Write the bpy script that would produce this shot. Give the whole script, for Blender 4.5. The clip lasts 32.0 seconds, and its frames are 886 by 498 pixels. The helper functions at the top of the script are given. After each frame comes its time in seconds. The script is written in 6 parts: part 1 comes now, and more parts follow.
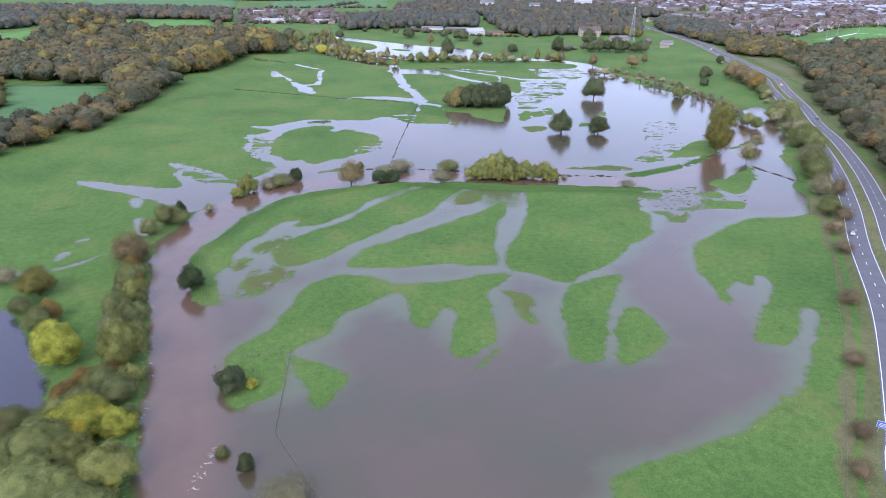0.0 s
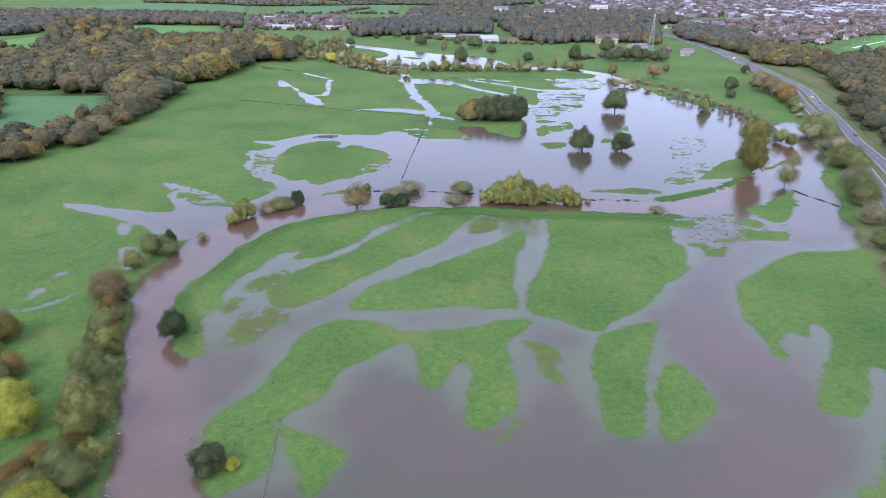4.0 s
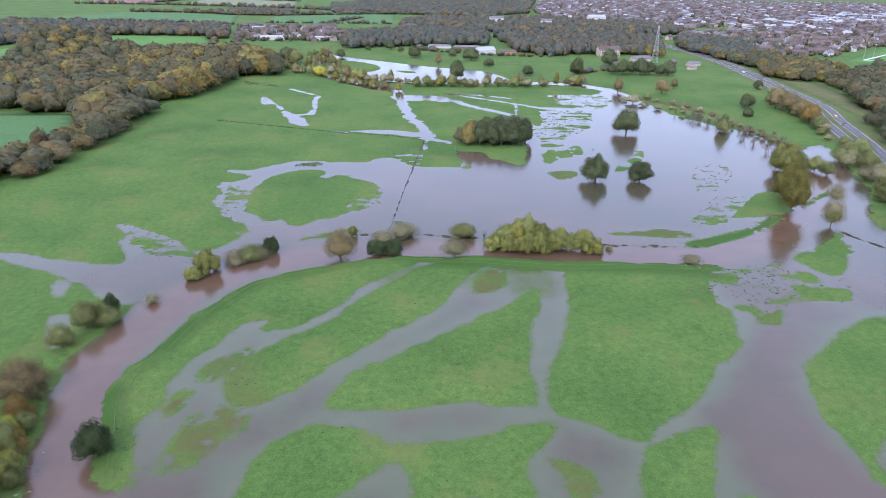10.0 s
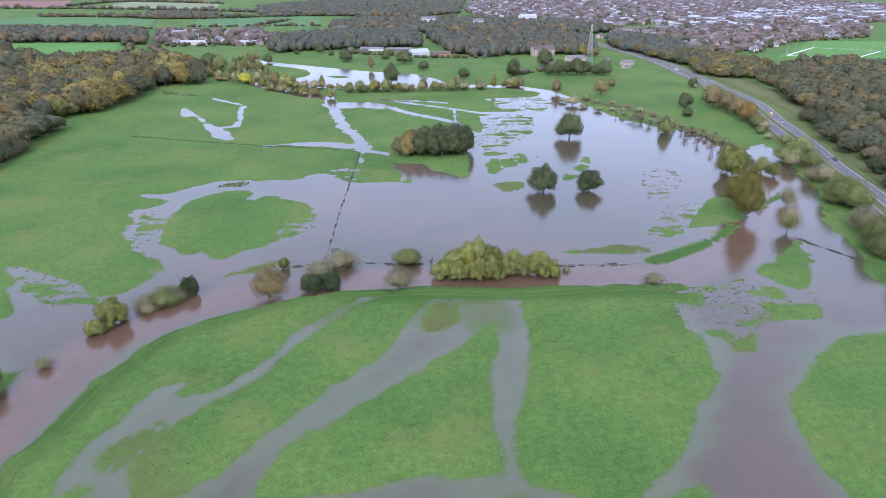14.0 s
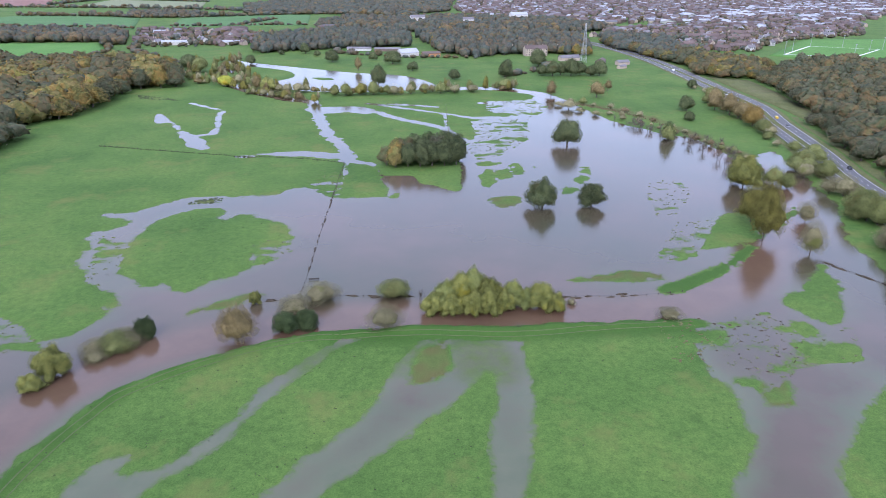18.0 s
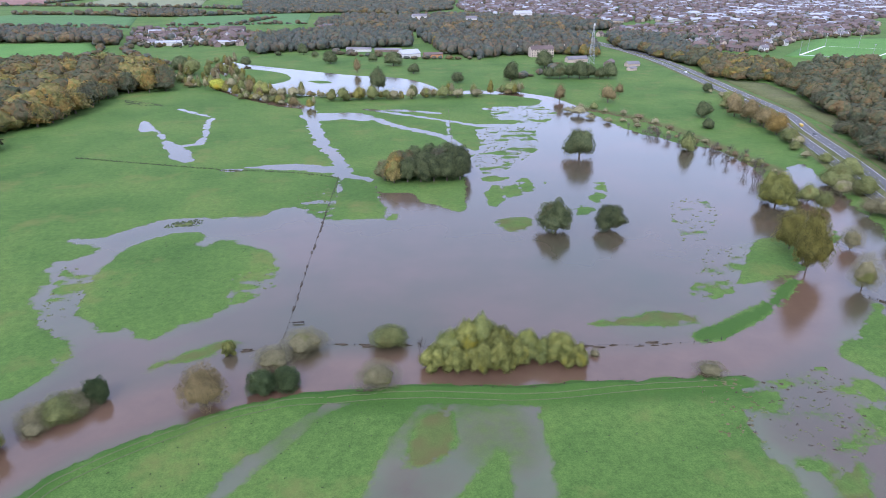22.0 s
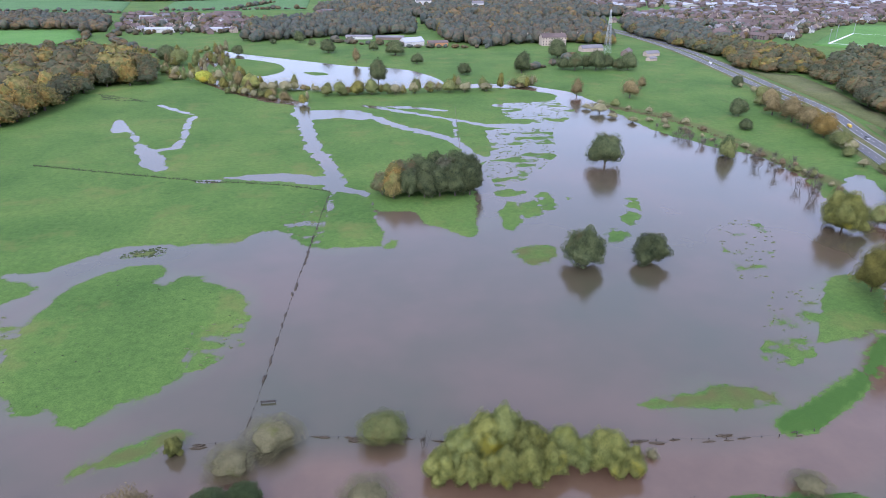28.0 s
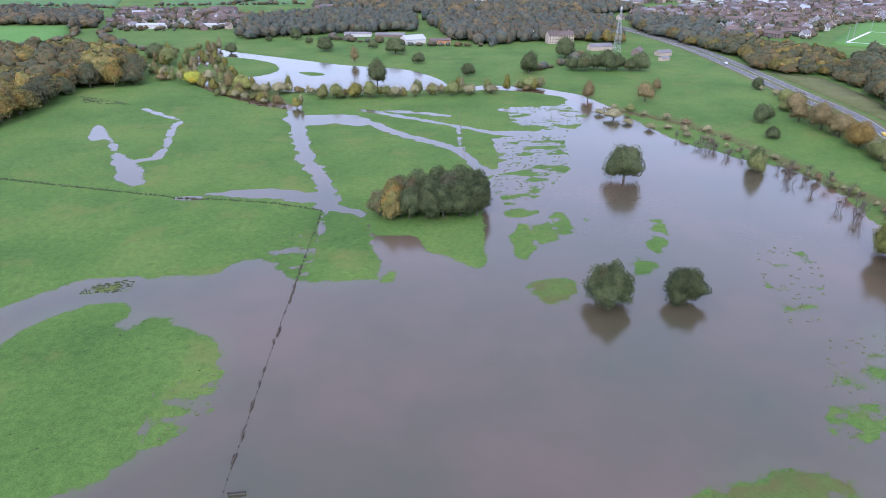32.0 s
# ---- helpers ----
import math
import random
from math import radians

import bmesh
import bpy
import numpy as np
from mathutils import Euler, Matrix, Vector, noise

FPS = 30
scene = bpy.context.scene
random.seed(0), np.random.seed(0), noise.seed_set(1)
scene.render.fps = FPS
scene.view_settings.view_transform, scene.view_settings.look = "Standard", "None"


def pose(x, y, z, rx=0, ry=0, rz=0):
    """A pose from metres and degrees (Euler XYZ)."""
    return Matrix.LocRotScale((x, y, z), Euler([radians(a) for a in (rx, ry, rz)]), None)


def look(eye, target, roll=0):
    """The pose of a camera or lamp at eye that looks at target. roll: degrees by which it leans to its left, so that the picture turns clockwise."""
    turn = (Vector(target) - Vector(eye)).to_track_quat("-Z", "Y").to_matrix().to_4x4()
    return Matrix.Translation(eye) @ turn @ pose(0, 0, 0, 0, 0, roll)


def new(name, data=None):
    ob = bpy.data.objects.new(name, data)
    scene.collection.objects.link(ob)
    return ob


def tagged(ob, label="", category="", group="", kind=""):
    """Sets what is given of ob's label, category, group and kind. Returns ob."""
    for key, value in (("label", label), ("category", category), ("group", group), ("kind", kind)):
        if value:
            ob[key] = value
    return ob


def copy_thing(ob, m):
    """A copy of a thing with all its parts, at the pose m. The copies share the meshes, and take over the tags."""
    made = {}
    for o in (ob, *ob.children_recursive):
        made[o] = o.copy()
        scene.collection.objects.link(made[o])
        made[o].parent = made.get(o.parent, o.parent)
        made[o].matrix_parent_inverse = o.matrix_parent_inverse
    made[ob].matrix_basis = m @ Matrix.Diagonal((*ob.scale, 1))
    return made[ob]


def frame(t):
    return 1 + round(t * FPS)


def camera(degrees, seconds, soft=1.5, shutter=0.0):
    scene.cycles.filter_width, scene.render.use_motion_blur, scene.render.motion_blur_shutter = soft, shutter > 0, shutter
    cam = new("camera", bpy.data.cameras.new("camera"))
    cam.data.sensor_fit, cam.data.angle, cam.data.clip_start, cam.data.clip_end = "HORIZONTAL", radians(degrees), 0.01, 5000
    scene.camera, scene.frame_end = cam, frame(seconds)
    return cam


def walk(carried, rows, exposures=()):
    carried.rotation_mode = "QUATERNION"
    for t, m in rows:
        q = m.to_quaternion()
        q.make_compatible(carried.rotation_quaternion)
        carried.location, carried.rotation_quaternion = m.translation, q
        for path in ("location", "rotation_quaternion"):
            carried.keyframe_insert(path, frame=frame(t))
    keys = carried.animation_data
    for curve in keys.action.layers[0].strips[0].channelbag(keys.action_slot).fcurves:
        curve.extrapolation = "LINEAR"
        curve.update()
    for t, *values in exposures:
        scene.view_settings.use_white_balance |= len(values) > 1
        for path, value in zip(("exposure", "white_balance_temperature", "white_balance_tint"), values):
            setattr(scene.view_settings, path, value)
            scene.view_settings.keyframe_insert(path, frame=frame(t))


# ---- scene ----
# ---- camera ----
cam = camera(69.36, 32.0, 0.7)
PATH = [  # seconds, x, y, z, yaw, pitch, roll
    (0, -0.00, -0.00, 100.00, -0.000, -24.139, 0.474),
    (0.5, -0.09, 3.22, 100.09, 0.205, -24.129, 0.440),
    (1, -0.20, 6.48, 100.19, 0.420, -24.128, 0.415),
    (1.5, -0.32, 9.78, 100.31, 0.610, -24.085, 0.404),
    (2, -0.47, 13.14, 100.44, 0.766, -23.990, 0.406),
    (2.5, -0.63, 16.57, 100.56, 0.873, -23.921, 0.411),
    (3, -0.78, 20.05, 100.67, 0.967, -23.851, 0.432),
    (3.5, -0.91, 23.53, 100.77, 1.038, -23.820, 0.459),
    (5.5, -1.58, 38.98, 100.97, 1.043, -23.561, 0.561),
    (6, -1.88, 42.98, 100.98, 1.006, -23.497, 0.578),
    (6.5, -2.17, 46.98, 100.98, 0.935, -23.455, 0.592),
    (7, -2.44, 50.95, 100.99, 0.859, -23.431, 0.601),
    (7.5, -2.68, 54.91, 101.00, 0.792, -23.333, 0.609),
    (8, -2.92, 58.81, 101.03, 0.784, -23.271, 0.620),
    (8.5, -3.15, 62.64, 101.07, 0.746, -23.219, 0.627),
    (9, -3.37, 66.38, 101.11, 0.686, -23.195, 0.626),
    (9.5, -3.57, 70.06, 101.15, 0.580, -23.144, 0.616),
    (10, -3.80, 73.66, 101.20, 0.467, -23.110, 0.593),
    (10.5, -3.97, 77.15, 101.27, -0.150, -23.077, 0.532),
    (11, -4.03, 80.56, 101.33, -1.613, -23.055, 0.415),
    (11.5, -4.14, 83.93, 101.40, -2.750, -23.020, 0.310),
    (12, -4.28, 87.23, 101.45, -3.544, -23.012, 0.237),
    (12.5, -4.40, 90.47, 101.49, -4.015, -23.019, 0.205),
    (13, -4.44, 93.66, 101.51, -4.467, -23.039, 0.190),
    (13.5, -4.42, 96.81, 101.52, -4.889, -23.061, 0.178),
    (14, -4.35, 100.00, 101.54, -5.226, -23.082, 0.172),
    (14.5, -4.23, 103.23, 101.55, -5.489, -23.107, 0.177),
    (16.5, -2.81, 116.93, 101.49, -6.043, -23.190, 0.125),
    (17, -2.42, 120.53, 101.53, -6.070, -23.251, 0.116),
    (17.5, -2.00, 124.21, 101.60, -6.093, -23.253, 0.114),
    (18, -1.58, 127.99, 101.69, -6.087, -23.282, 0.115),
    (18.5, -1.15, 131.85, 101.78, -6.085, -23.309, 0.109),
    (19, -0.70, 135.76, 101.86, -6.062, -23.338, 0.101),
    (19.5, -0.25, 139.69, 101.94, -6.022, -23.380, 0.094),
    (20, 0.19, 143.62, 102.00, -5.996, -23.391, 0.081),
    (20.5, 0.59, 147.56, 102.06, -5.964, -23.421, 0.065),
    (21, 0.97, 151.58, 102.09, -5.933, -23.431, 0.053),
    (21.5, 1.29, 155.66, 102.10, -5.883, -23.447, 0.046),
    (22, 1.57, 159.76, 102.08, -5.867, -23.460, 0.038),
    (22.5, 1.79, 163.85, 102.04, -5.857, -23.447, 0.031),
    (23, 1.99, 167.91, 101.96, -5.826, -23.427, 0.027),
    (23.5, 2.20, 171.93, 101.86, -5.779, -23.454, 0.028),
    (24, 2.45, 175.96, 101.73, -5.749, -23.485, 0.031),
    (24.5, 2.73, 180.01, 101.59, -5.735, -23.454, 0.036),
    (25, 3.02, 184.05, 101.43, -5.724, -23.524, 0.040),
    (25.5, 3.31, 188.05, 101.27, -5.692, -23.631, 0.052),
    (27.5, 4.52, 203.81, 100.98, -5.591, -24.608, 0.035),
    (28, 4.87, 207.94, 100.92, -5.531, -24.728, 0.044),
    (28.5, 5.22, 212.03, 100.85, -5.484, -24.827, 0.041),
    (29, 5.57, 216.01, 100.74, -5.440, -25.178, 0.042),
    (29.5, 5.89, 219.91, 100.66, -5.421, -25.194, 0.067),
    (30, 6.14, 223.73, 100.59, -5.408, -25.186, 0.107),
    (30.5, 6.30, 227.55, 100.56, -5.413, -25.192, 0.141),
    (31, 6.42, 231.45, 100.57, -5.428, -25.168, 0.168),
    (31.5, 6.51, 235.39, 100.59, -5.479, -25.162, 0.187),
    (32, 6.56, 239.40, 100.63, -5.470, -25.160, 0.186),
]


def flight(x, y, z, yaw, pitch, roll):
    a, b = radians(yaw), radians(pitch)
    way = Vector((-math.sin(a) * math.cos(b), math.cos(a) * math.cos(b), math.sin(b)))
    eye = Vector((x, y, z))
    return look(eye, eye + way * 100, roll)


walk(cam, [(row[0], flight(*row[1:])) for row in PATH], [(0, 1.64, 5750, 20), (16, 1.64, 5750, 17), (32, 1.64, 5750, 17)])

# ---- world and light: an overcast afternoon ----
world = bpy.data.worlds.new("overcast_sky")
scene.world = world
world.use_nodes = True
wn = world.node_tree.nodes
sky = wn.new("ShaderNodeTexSky")
sky.sky_type, sky.sun_disc = "NISHITA", False
sky.sun_elevation, sky.sun_rotation = radians(38), radians(200)
sky.air_density, sky.dust_density, sky.ozone_density = 1.0, 1.0, 2.0
cloud = wn.new("ShaderNodeMix")  # an even cloud cover with a little of the clear sky behind it
cloud.data_type = "RGBA"
cloud.inputs["Factor"].default_value = 0.66
cloud.inputs["B"].default_value = (3.48, 3.50, 4.15, 1)
world.node_tree.links.new(sky.outputs[0], cloud.inputs["A"])
world.node_tree.links.new(cloud.outputs["Result"], wn["Background"].inputs["Color"])
wn["Background"].inputs["Strength"].default_value = 0.15
sun = new("sun", bpy.data.lights.new("sun", "SUN"))
sun.data.energy, sun.data.angle, sun.data.color = 0.7, radians(25), (1.0, 0.96, 0.9)
sun.matrix_basis = look((0, 0, 400), Vector((0, 0, 400)) - Vector((math.sin(radians(200)), math.cos(radians(200)), math.tan(radians(38)))))


# ---- materials ----
def material(name, rough=0.8, spec=0.5):
    m = bpy.data.materials.new(name)
    m.use_nodes = True
    b = m.node_tree.nodes["Principled BSDF"]
    b.inputs["Roughness"].default_value = rough
    b.inputs["Specular IOR Level"].default_value = spec
    return m, m.node_tree.nodes, m.node_tree.links, b


def noise_tex(n, l, scale, detail=3.0, rough=0.55, space="Position"):
    tex = n.new("ShaderNodeTexNoise")
    tex.inputs["Scale"].default_value, tex.inputs["Detail"].default_value, tex.inputs["Roughness"].default_value = scale, detail, rough
    if space == "Position":
        l.new(n.new("ShaderNodeNewGeometry").outputs["Position"], tex.inputs["Vector"])
    else:
        l.new(n.new("ShaderNodeTexCoord").outputs["Object"], tex.inputs["Vector"])
    return tex.outputs["Fac"]


def ramp(n, l, fac, stops):
    r = n.new("ShaderNodeValToRGB")
    for i, (at, col) in enumerate(stops):
        e = r.color_ramp.elements[i] if i < 2 else r.color_ramp.elements.new(at)
        e.position, e.color = at, (*col, 1)
    l.new(fac, r.inputs["Fac"])
    return r.outputs["Color"]


def mix(n, l, fac, a, b, kind="MIX"):
    m = n.new("ShaderNodeMix")
    m.data_type, m.blend_type = "RGBA", kind
    for socket, value in ((m.inputs["Factor"], fac), (m.inputs["A"], a), (m.inputs["B"], b)):
        if isinstance(value, (int, float)):
            socket.default_value = value
        elif isinstance(value, tuple):
            socket.default_value = (*value, 1)
        else:
            l.new(value, socket)
    return m.outputs["Result"]


def value_map(n, l, value, a, b, c=0.0, d=1.0):
    m = n.new("ShaderNodeMapRange")
    l.new(value, m.inputs["Value"])
    for key, v in zip(("From Min", "From Max", "To Min", "To Max"), (a, b, c, d)):
        m.inputs[key].default_value = v
    return m.outputs["Result"]


def bump(n, l, b, height, strength, distance):
    k = n.new("ShaderNodeBump")
    k.inputs["Strength"].default_value, k.inputs["Distance"].default_value = strength, distance
    l.new(height, k.inputs["Height"])
    l.new(k.outputs["Normal"], b.inputs["Normal"])


def attribute(n, name):
    a = n.new("ShaderNodeAttribute")
    a.attribute_name = name
    return a.outputs["Fac"]


def plain(name, color, rough=0.7, metal=0.0, vary=0.15, scale=0.6):
    m, n, l, b = material(name, rough)
    b.inputs["Metallic"].default_value = metal
    dark = tuple(c * (1 - vary) for c in color)
    light = tuple(min(1, c * (1 + vary)) for c in color)
    l.new(ramp(n, l, noise_tex(n, l, scale, 4), [(0.3, dark), (0.7, light)]), b.inputs["Base Color"])
    return m


PASTURE = ((0.058, 0.115, 0.026), (0.082, 0.146, 0.034), (0.116, 0.170, 0.043), (0.142, 0.152, 0.046), (0.102, 0.118, 0.050))


def grass_colour(n, l, dark, mid, light, dry, mud):
    big = ramp(n, l, noise_tex(n, l, 0.018, 5, 0.6), [(0.3, dark), (0.5, mid), (0.72, light)])
    small = ramp(n, l, noise_tex(n, l, 0.45, 4, 0.7), [(0.3, (0.78, 0.81, 0.80)), (0.7, (1.20, 1.17, 1.14))])
    tuft = ramp(n, l, noise_tex(n, l, 2.2, 3, 0.7), [(0.32, (0.74, 0.78, 0.76)), (0.68, (1.22, 1.19, 1.14))])
    col = mix(n, l, 1.0, mix(n, l, 1.0, big, small, "MULTIPLY"), tuft, "MULTIPLY")
    patch = value_map(n, l, noise_tex(n, l, 0.035, 6, 0.65), 0.55, 0.76)
    col = mix(n, l, patch, col, dry)
    rush = value_map(n, l, noise_tex(n, l, 0.075, 3, 0.6), 0.63, 0.72, 0.0, 0.45)
    col = mix(n, l, rush, col, tuple(v * 0.7 for v in dark))
    col = mix(n, l, attribute(n, "wet"), col, mud)
    col = mix(n, l, attribute(n, "rank"), col, (0.098, 0.096, 0.034))
    return mix(n, l, attribute(n, "lush"), col, (0.040, 0.092, 0.016))


def grass_material(name, *colours):
    m, n, l, b = material(name, 0.95, 0.15)
    l.new(grass_colour(n, l, *colours), b.inputs["Base Color"])
    bump(n, l, b, noise_tex(n, l, 1.3, 4, 0.7), 0.6, 0.25)
    return m


GRASS = grass_material("pasture", *PASTURE)
VERGE = grass_material("rough_verge", (0.085, 0.098, 0.035), (0.112, 0.122, 0.048), (0.14, 0.140, 0.062), (0.165, 0.135, 0.075), (0.08, 0.08, 0.04))
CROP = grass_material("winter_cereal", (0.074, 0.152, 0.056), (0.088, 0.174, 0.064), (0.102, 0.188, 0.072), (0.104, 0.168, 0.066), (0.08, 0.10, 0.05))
LEY = grass_material("grass_ley", (0.085, 0.19, 0.045), (0.10, 0.215, 0.05), (0.12, 0.235, 0.06), (0.11, 0.20, 0.06), (0.08, 0.10, 0.05))
SOIL = plain("ploughed_red_soil", (0.20, 0.10, 0.075), 0.95, scale=0.05)
STUBBLE = plain("pale_stubble", (0.17, 0.19, 0.09), 0.95, scale=0.03)


def blend(n, l, fac, a, b):
    """A number between a and b, each a number or a socket."""
    m = n.new("ShaderNodeMix")
    for socket, value in ((m.inputs["Factor"], fac), (m.inputs["A"], a), (m.inputs["B"], b)):
        if isinstance(value, (int, float)):
            socket.default_value = value
        else:
            l.new(value, socket)
    return m.outputs["Result"]


def sums(n, l, kind, a, b):
    m = n.new("ShaderNodeMath")
    m.operation = kind
    for socket, value in zip(m.inputs, (a, b)):
        if isinstance(value, (int, float)):
            socket.default_value = value
        else:
            l.new(value, socket)
    return m.outputs[0]


def water_material():
    """Silty water: thin over the drowned grass at its edges, thick and brown where it is deep or flows."""
    m, n, l, b = material("turbid_flood_water", 0.16, 0.0)
    b.inputs["IOR"].default_value = 1.33
    soft, depth = attribute(n, "soft"), attribute(n, "depth")
    bump(n, l, b, sums(n, l, "ADD", noise_tex(n, l, 0.9, 3, 0.6), noise_tex(n, l, 3.5, 2, 0.6)), 0.08, 0.12)
    clumps = value_map(n, l, noise_tex(n, l, 0.55, 6, 0.75), 0.3, 0.7, -0.10, 0.10)
    clouds = noise_tex(n, l, 0.017, 4, 0.55)
    # how thick the water lies over the grass
    edge = sums(n, l, "ADD", depth, clumps)
    cover = blend(n, l, soft, value_map(n, l, edge, -0.01, 0.06), value_map(n, l, edge, -0.02, 0.12))
    streak = value_map(n, l, noise_tex(n, l, 0.16, 5, 0.7), 0.35, 0.68, 0.15, 0.72)
    cover = sums(n, l, "MULTIPLY", cover, blend(n, l, attribute(n, "thin"), 1.0, streak))
    sward = grass_colour(n, l, *PASTURE)
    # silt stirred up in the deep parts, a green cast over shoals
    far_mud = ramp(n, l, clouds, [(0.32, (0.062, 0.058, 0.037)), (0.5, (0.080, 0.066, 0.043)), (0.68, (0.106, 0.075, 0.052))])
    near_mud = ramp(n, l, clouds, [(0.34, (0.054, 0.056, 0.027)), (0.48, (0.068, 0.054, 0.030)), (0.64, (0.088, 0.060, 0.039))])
    brown = ramp(n, l, noise_tex(n, l, 0.05, 5, 0.65), [(0.3, (0.096, 0.058, 0.037)), (0.7, (0.128, 0.079, 0.051))])
    shoal_water = ramp(n, l, noise_tex(n, l, 0.09, 5, 0.65), [(0.3, (0.074, 0.092, 0.043)), (0.7, (0.100, 0.110, 0.056))])
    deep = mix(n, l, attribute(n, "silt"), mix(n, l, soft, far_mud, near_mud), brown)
    spread = sums(n, l, "ADD", attribute(n, "spread"), value_map(n, l, noise_tex(n, l, 0.045, 5, 0.65), 0.25, 0.75, -0.20, 0.20))
    shallow = sums(n, l, "MULTIPLY", value_map(n, l, spread, 0.56, 0.86, 0.95, 0.0), soft)
    deep = mix(n, l, shallow, deep, shoal_water)
    deep = mix(n, l, attribute(n, "clear"), deep, (0.022, 0.022, 0.034))  # the still lake beside the river
    l.new(mix(n, l, cover, sward, deep), b.inputs["Base Color"])
    shine = n.new("ShaderNodeBsdfGlossy")
    shine.inputs["Roughness"].default_value = 0.13
    fresnel = n.new("ShaderNodeFresnel")
    fresnel.inputs["IOR"].default_value = 1.70
    l.new(b.inputs["Normal"].links[0].from_socket, shine.inputs["Normal"])
    film = n.new("ShaderNodeMixShader")
    l.new(sums(n, l, "MULTIPLY", fresnel.outputs[0], cover), film.inputs[0])
    l.new(b.outputs[0], film.inputs[1])
    l.new(shine.outputs[0], film.inputs[2])
    l.new(film.outputs[0], n["Material Output"].inputs["Surface"])
    return m


WATER = water_material()


def foliage(name, dark, light, accent=None, share=0.0, hues=None):
    """Leaf colours that vary from spray to spray, from bough to bough and from tree to tree."""
    m, n, l, b = material(name, 0.8, 0.15)
    fine = n.new("ShaderNodeMath")
    fine.operation = "MULTIPLY_ADD"
    l.new(n.new("ShaderNodeNewGeometry").outputs["Random Per Island"], fine.inputs[0])
    fine.inputs[1].default_value = 0.5
    bough = value_map(n, l, noise_tex(n, l, 0.32, 3, 0.6), 0.36, 0.64, -0.30, 0.30)
    l.new(sums(n, l, "ADD", bough, value_map(n, l, noise_tex(n, l, 0.7, 6, 0.75), 0.34, 0.66, -0.05, 0.55)), fine.inputs[2])
    col = ramp(n, l, fine.outputs[0], [(0.0, dark), (1.0, light)])
    if hues:  # neighbouring trees of the wood in their own autumn tints
        tint = ramp(n, l, noise_tex(n, l, 0.085, 2, 0.5), hues)
        col = mix(n, l, 1.0, col, tint, "MULTIPLY")
    tone = value_map(n, l, n.new("ShaderNodeObjectInfo").outputs["Random"], 0, 1, 0.8, 1.2)
    shade = n.new("ShaderNodeVectorMath")
    shade.operation = "SCALE"
    l.new(col, shade.inputs[0])
    l.new(tone, shade.inputs["Scale"])
    col = shade.outputs[0]
    if accent:
        col = mix(n, l, value_map(n, l, noise_tex(n, l, 0.12, 4, 0.6), 0.62 - share * 0.4, 0.72 - share * 0.3), col, accent)
    l.new(col, b.inputs["Base Color"])
    bump(n, l, b, noise_tex(n, l, 1.8, 5, 0.75), 1.0, 0.5)
    thin = n.new("ShaderNodeBsdfTranslucent")
    l.new(col, thin.inputs["Color"])
    both = n.new("ShaderNodeMixShader")
    both.inputs[0].default_value = 0.3
    l.new(b.outputs[0], both.inputs[1])
    l.new(thin.outputs[0], both.inputs[2])
    l.new(both.outputs[0], n["Material Output"].inputs["Surface"])
    return m


AUTUMN = [(0.30, (0.62, 0.78, 0.72)), (0.41, (1.06, 0.98, 0.90)), (0.50, (0.76, 0.90, 0.76)), (0.59, (1.28, 0.99, 0.76)), (0.70, (1.04, 1.12, 0.78))]
LEAF = {
    "oak": foliage("oak_leaves", (0.040, 0.060, 0.028), (0.150, 0.172, 0.076), (0.12, 0.115, 0.05), 0.1),
    "willow": foliage("willow_leaves", (0.092, 0.112, 0.032), (0.310, 0.312, 0.090), (0.36, 0.33, 0.05), 0.08),
    "willow_y": foliage("yellow_willow_leaves", (0.170, 0.200, 0.030), (0.520, 0.520, 0.080), (0.52, 0.40, 0.05), 0.08),
    "willow_g": foliage("grey_green_willow_leaves", (0.100, 0.130, 0.042), (0.300, 0.322, 0.105), (0.26, 0.27, 0.06), 0.1),
    "willow_o": foliage("olive_willow_leaves", (0.090, 0.086, 0.024), (0.275, 0.250, 0.066)),
    "shrub": foliage("bare_sallow_twigs", (0.155, 0.145, 0.078), (0.330, 0.300, 0.165), (0.19, 0.20, 0.06), 0.15),
    "shrub_g": foliage("green_sallow_leaves", (0.092, 0.114, 0.040), (0.240, 0.256, 0.092), (0.19, 0.17, 0.06), 0.1),
    "shrub_o": foliage("russet_leaves", (0.165, 0.118, 0.038), (0.340, 0.235, 0.072)),
    "scrub": foliage("brown_thorn_scrub", (0.115, 0.092, 0.050), (0.265, 0.200, 0.112)),
    "ivy": foliage("ivy_leaves", (0.040, 0.066, 0.026), (0.110, 0.145, 0.058)),
    "browntree": foliage("brown_autumn_leaves", (0.105, 0.088, 0.042), (0.290, 0.225, 0.105)),
    "wood": foliage("autumn_wood_leaves", (0.142, 0.128, 0.078), (0.248, 0.214, 0.122), (0.20, 0.125, 0.066), 0.02, AUTUMN),
    "wood_y": foliage("golden_wood_leaves", (0.165, 0.142, 0.060), (0.320, 0.268, 0.102), None, 0.0, AUTUMN),
    "wood_d": foliage("dark_wood_leaves", (0.094, 0.098, 0.066), (0.166, 0.170, 0.108), None, 0.0, AUTUMN),
    # distance haze put into the colour: greyed, flatter leaf tones for far trees
    "far": foliage("hazed_autumn_leaves", (0.128, 0.123, 0.104), (0.206, 0.186, 0.154), None, 0.0, AUTUMN),
    "far_d": foliage("hazed_dark_leaves", (0.092, 0.103, 0.096), (0.142, 0.152, 0.136), None, 0.0, AUTUMN),
    "far_y": foliage("hazed_golden_leaves", (0.125, 0.107, 0.074), (0.240, 0.195, 0.122), None, 0.0, AUTUMN),
    "bare": foliage("grey_bare_twigs", (0.100, 0.084, 0.068), (0.186, 0.158, 0.130)),
}
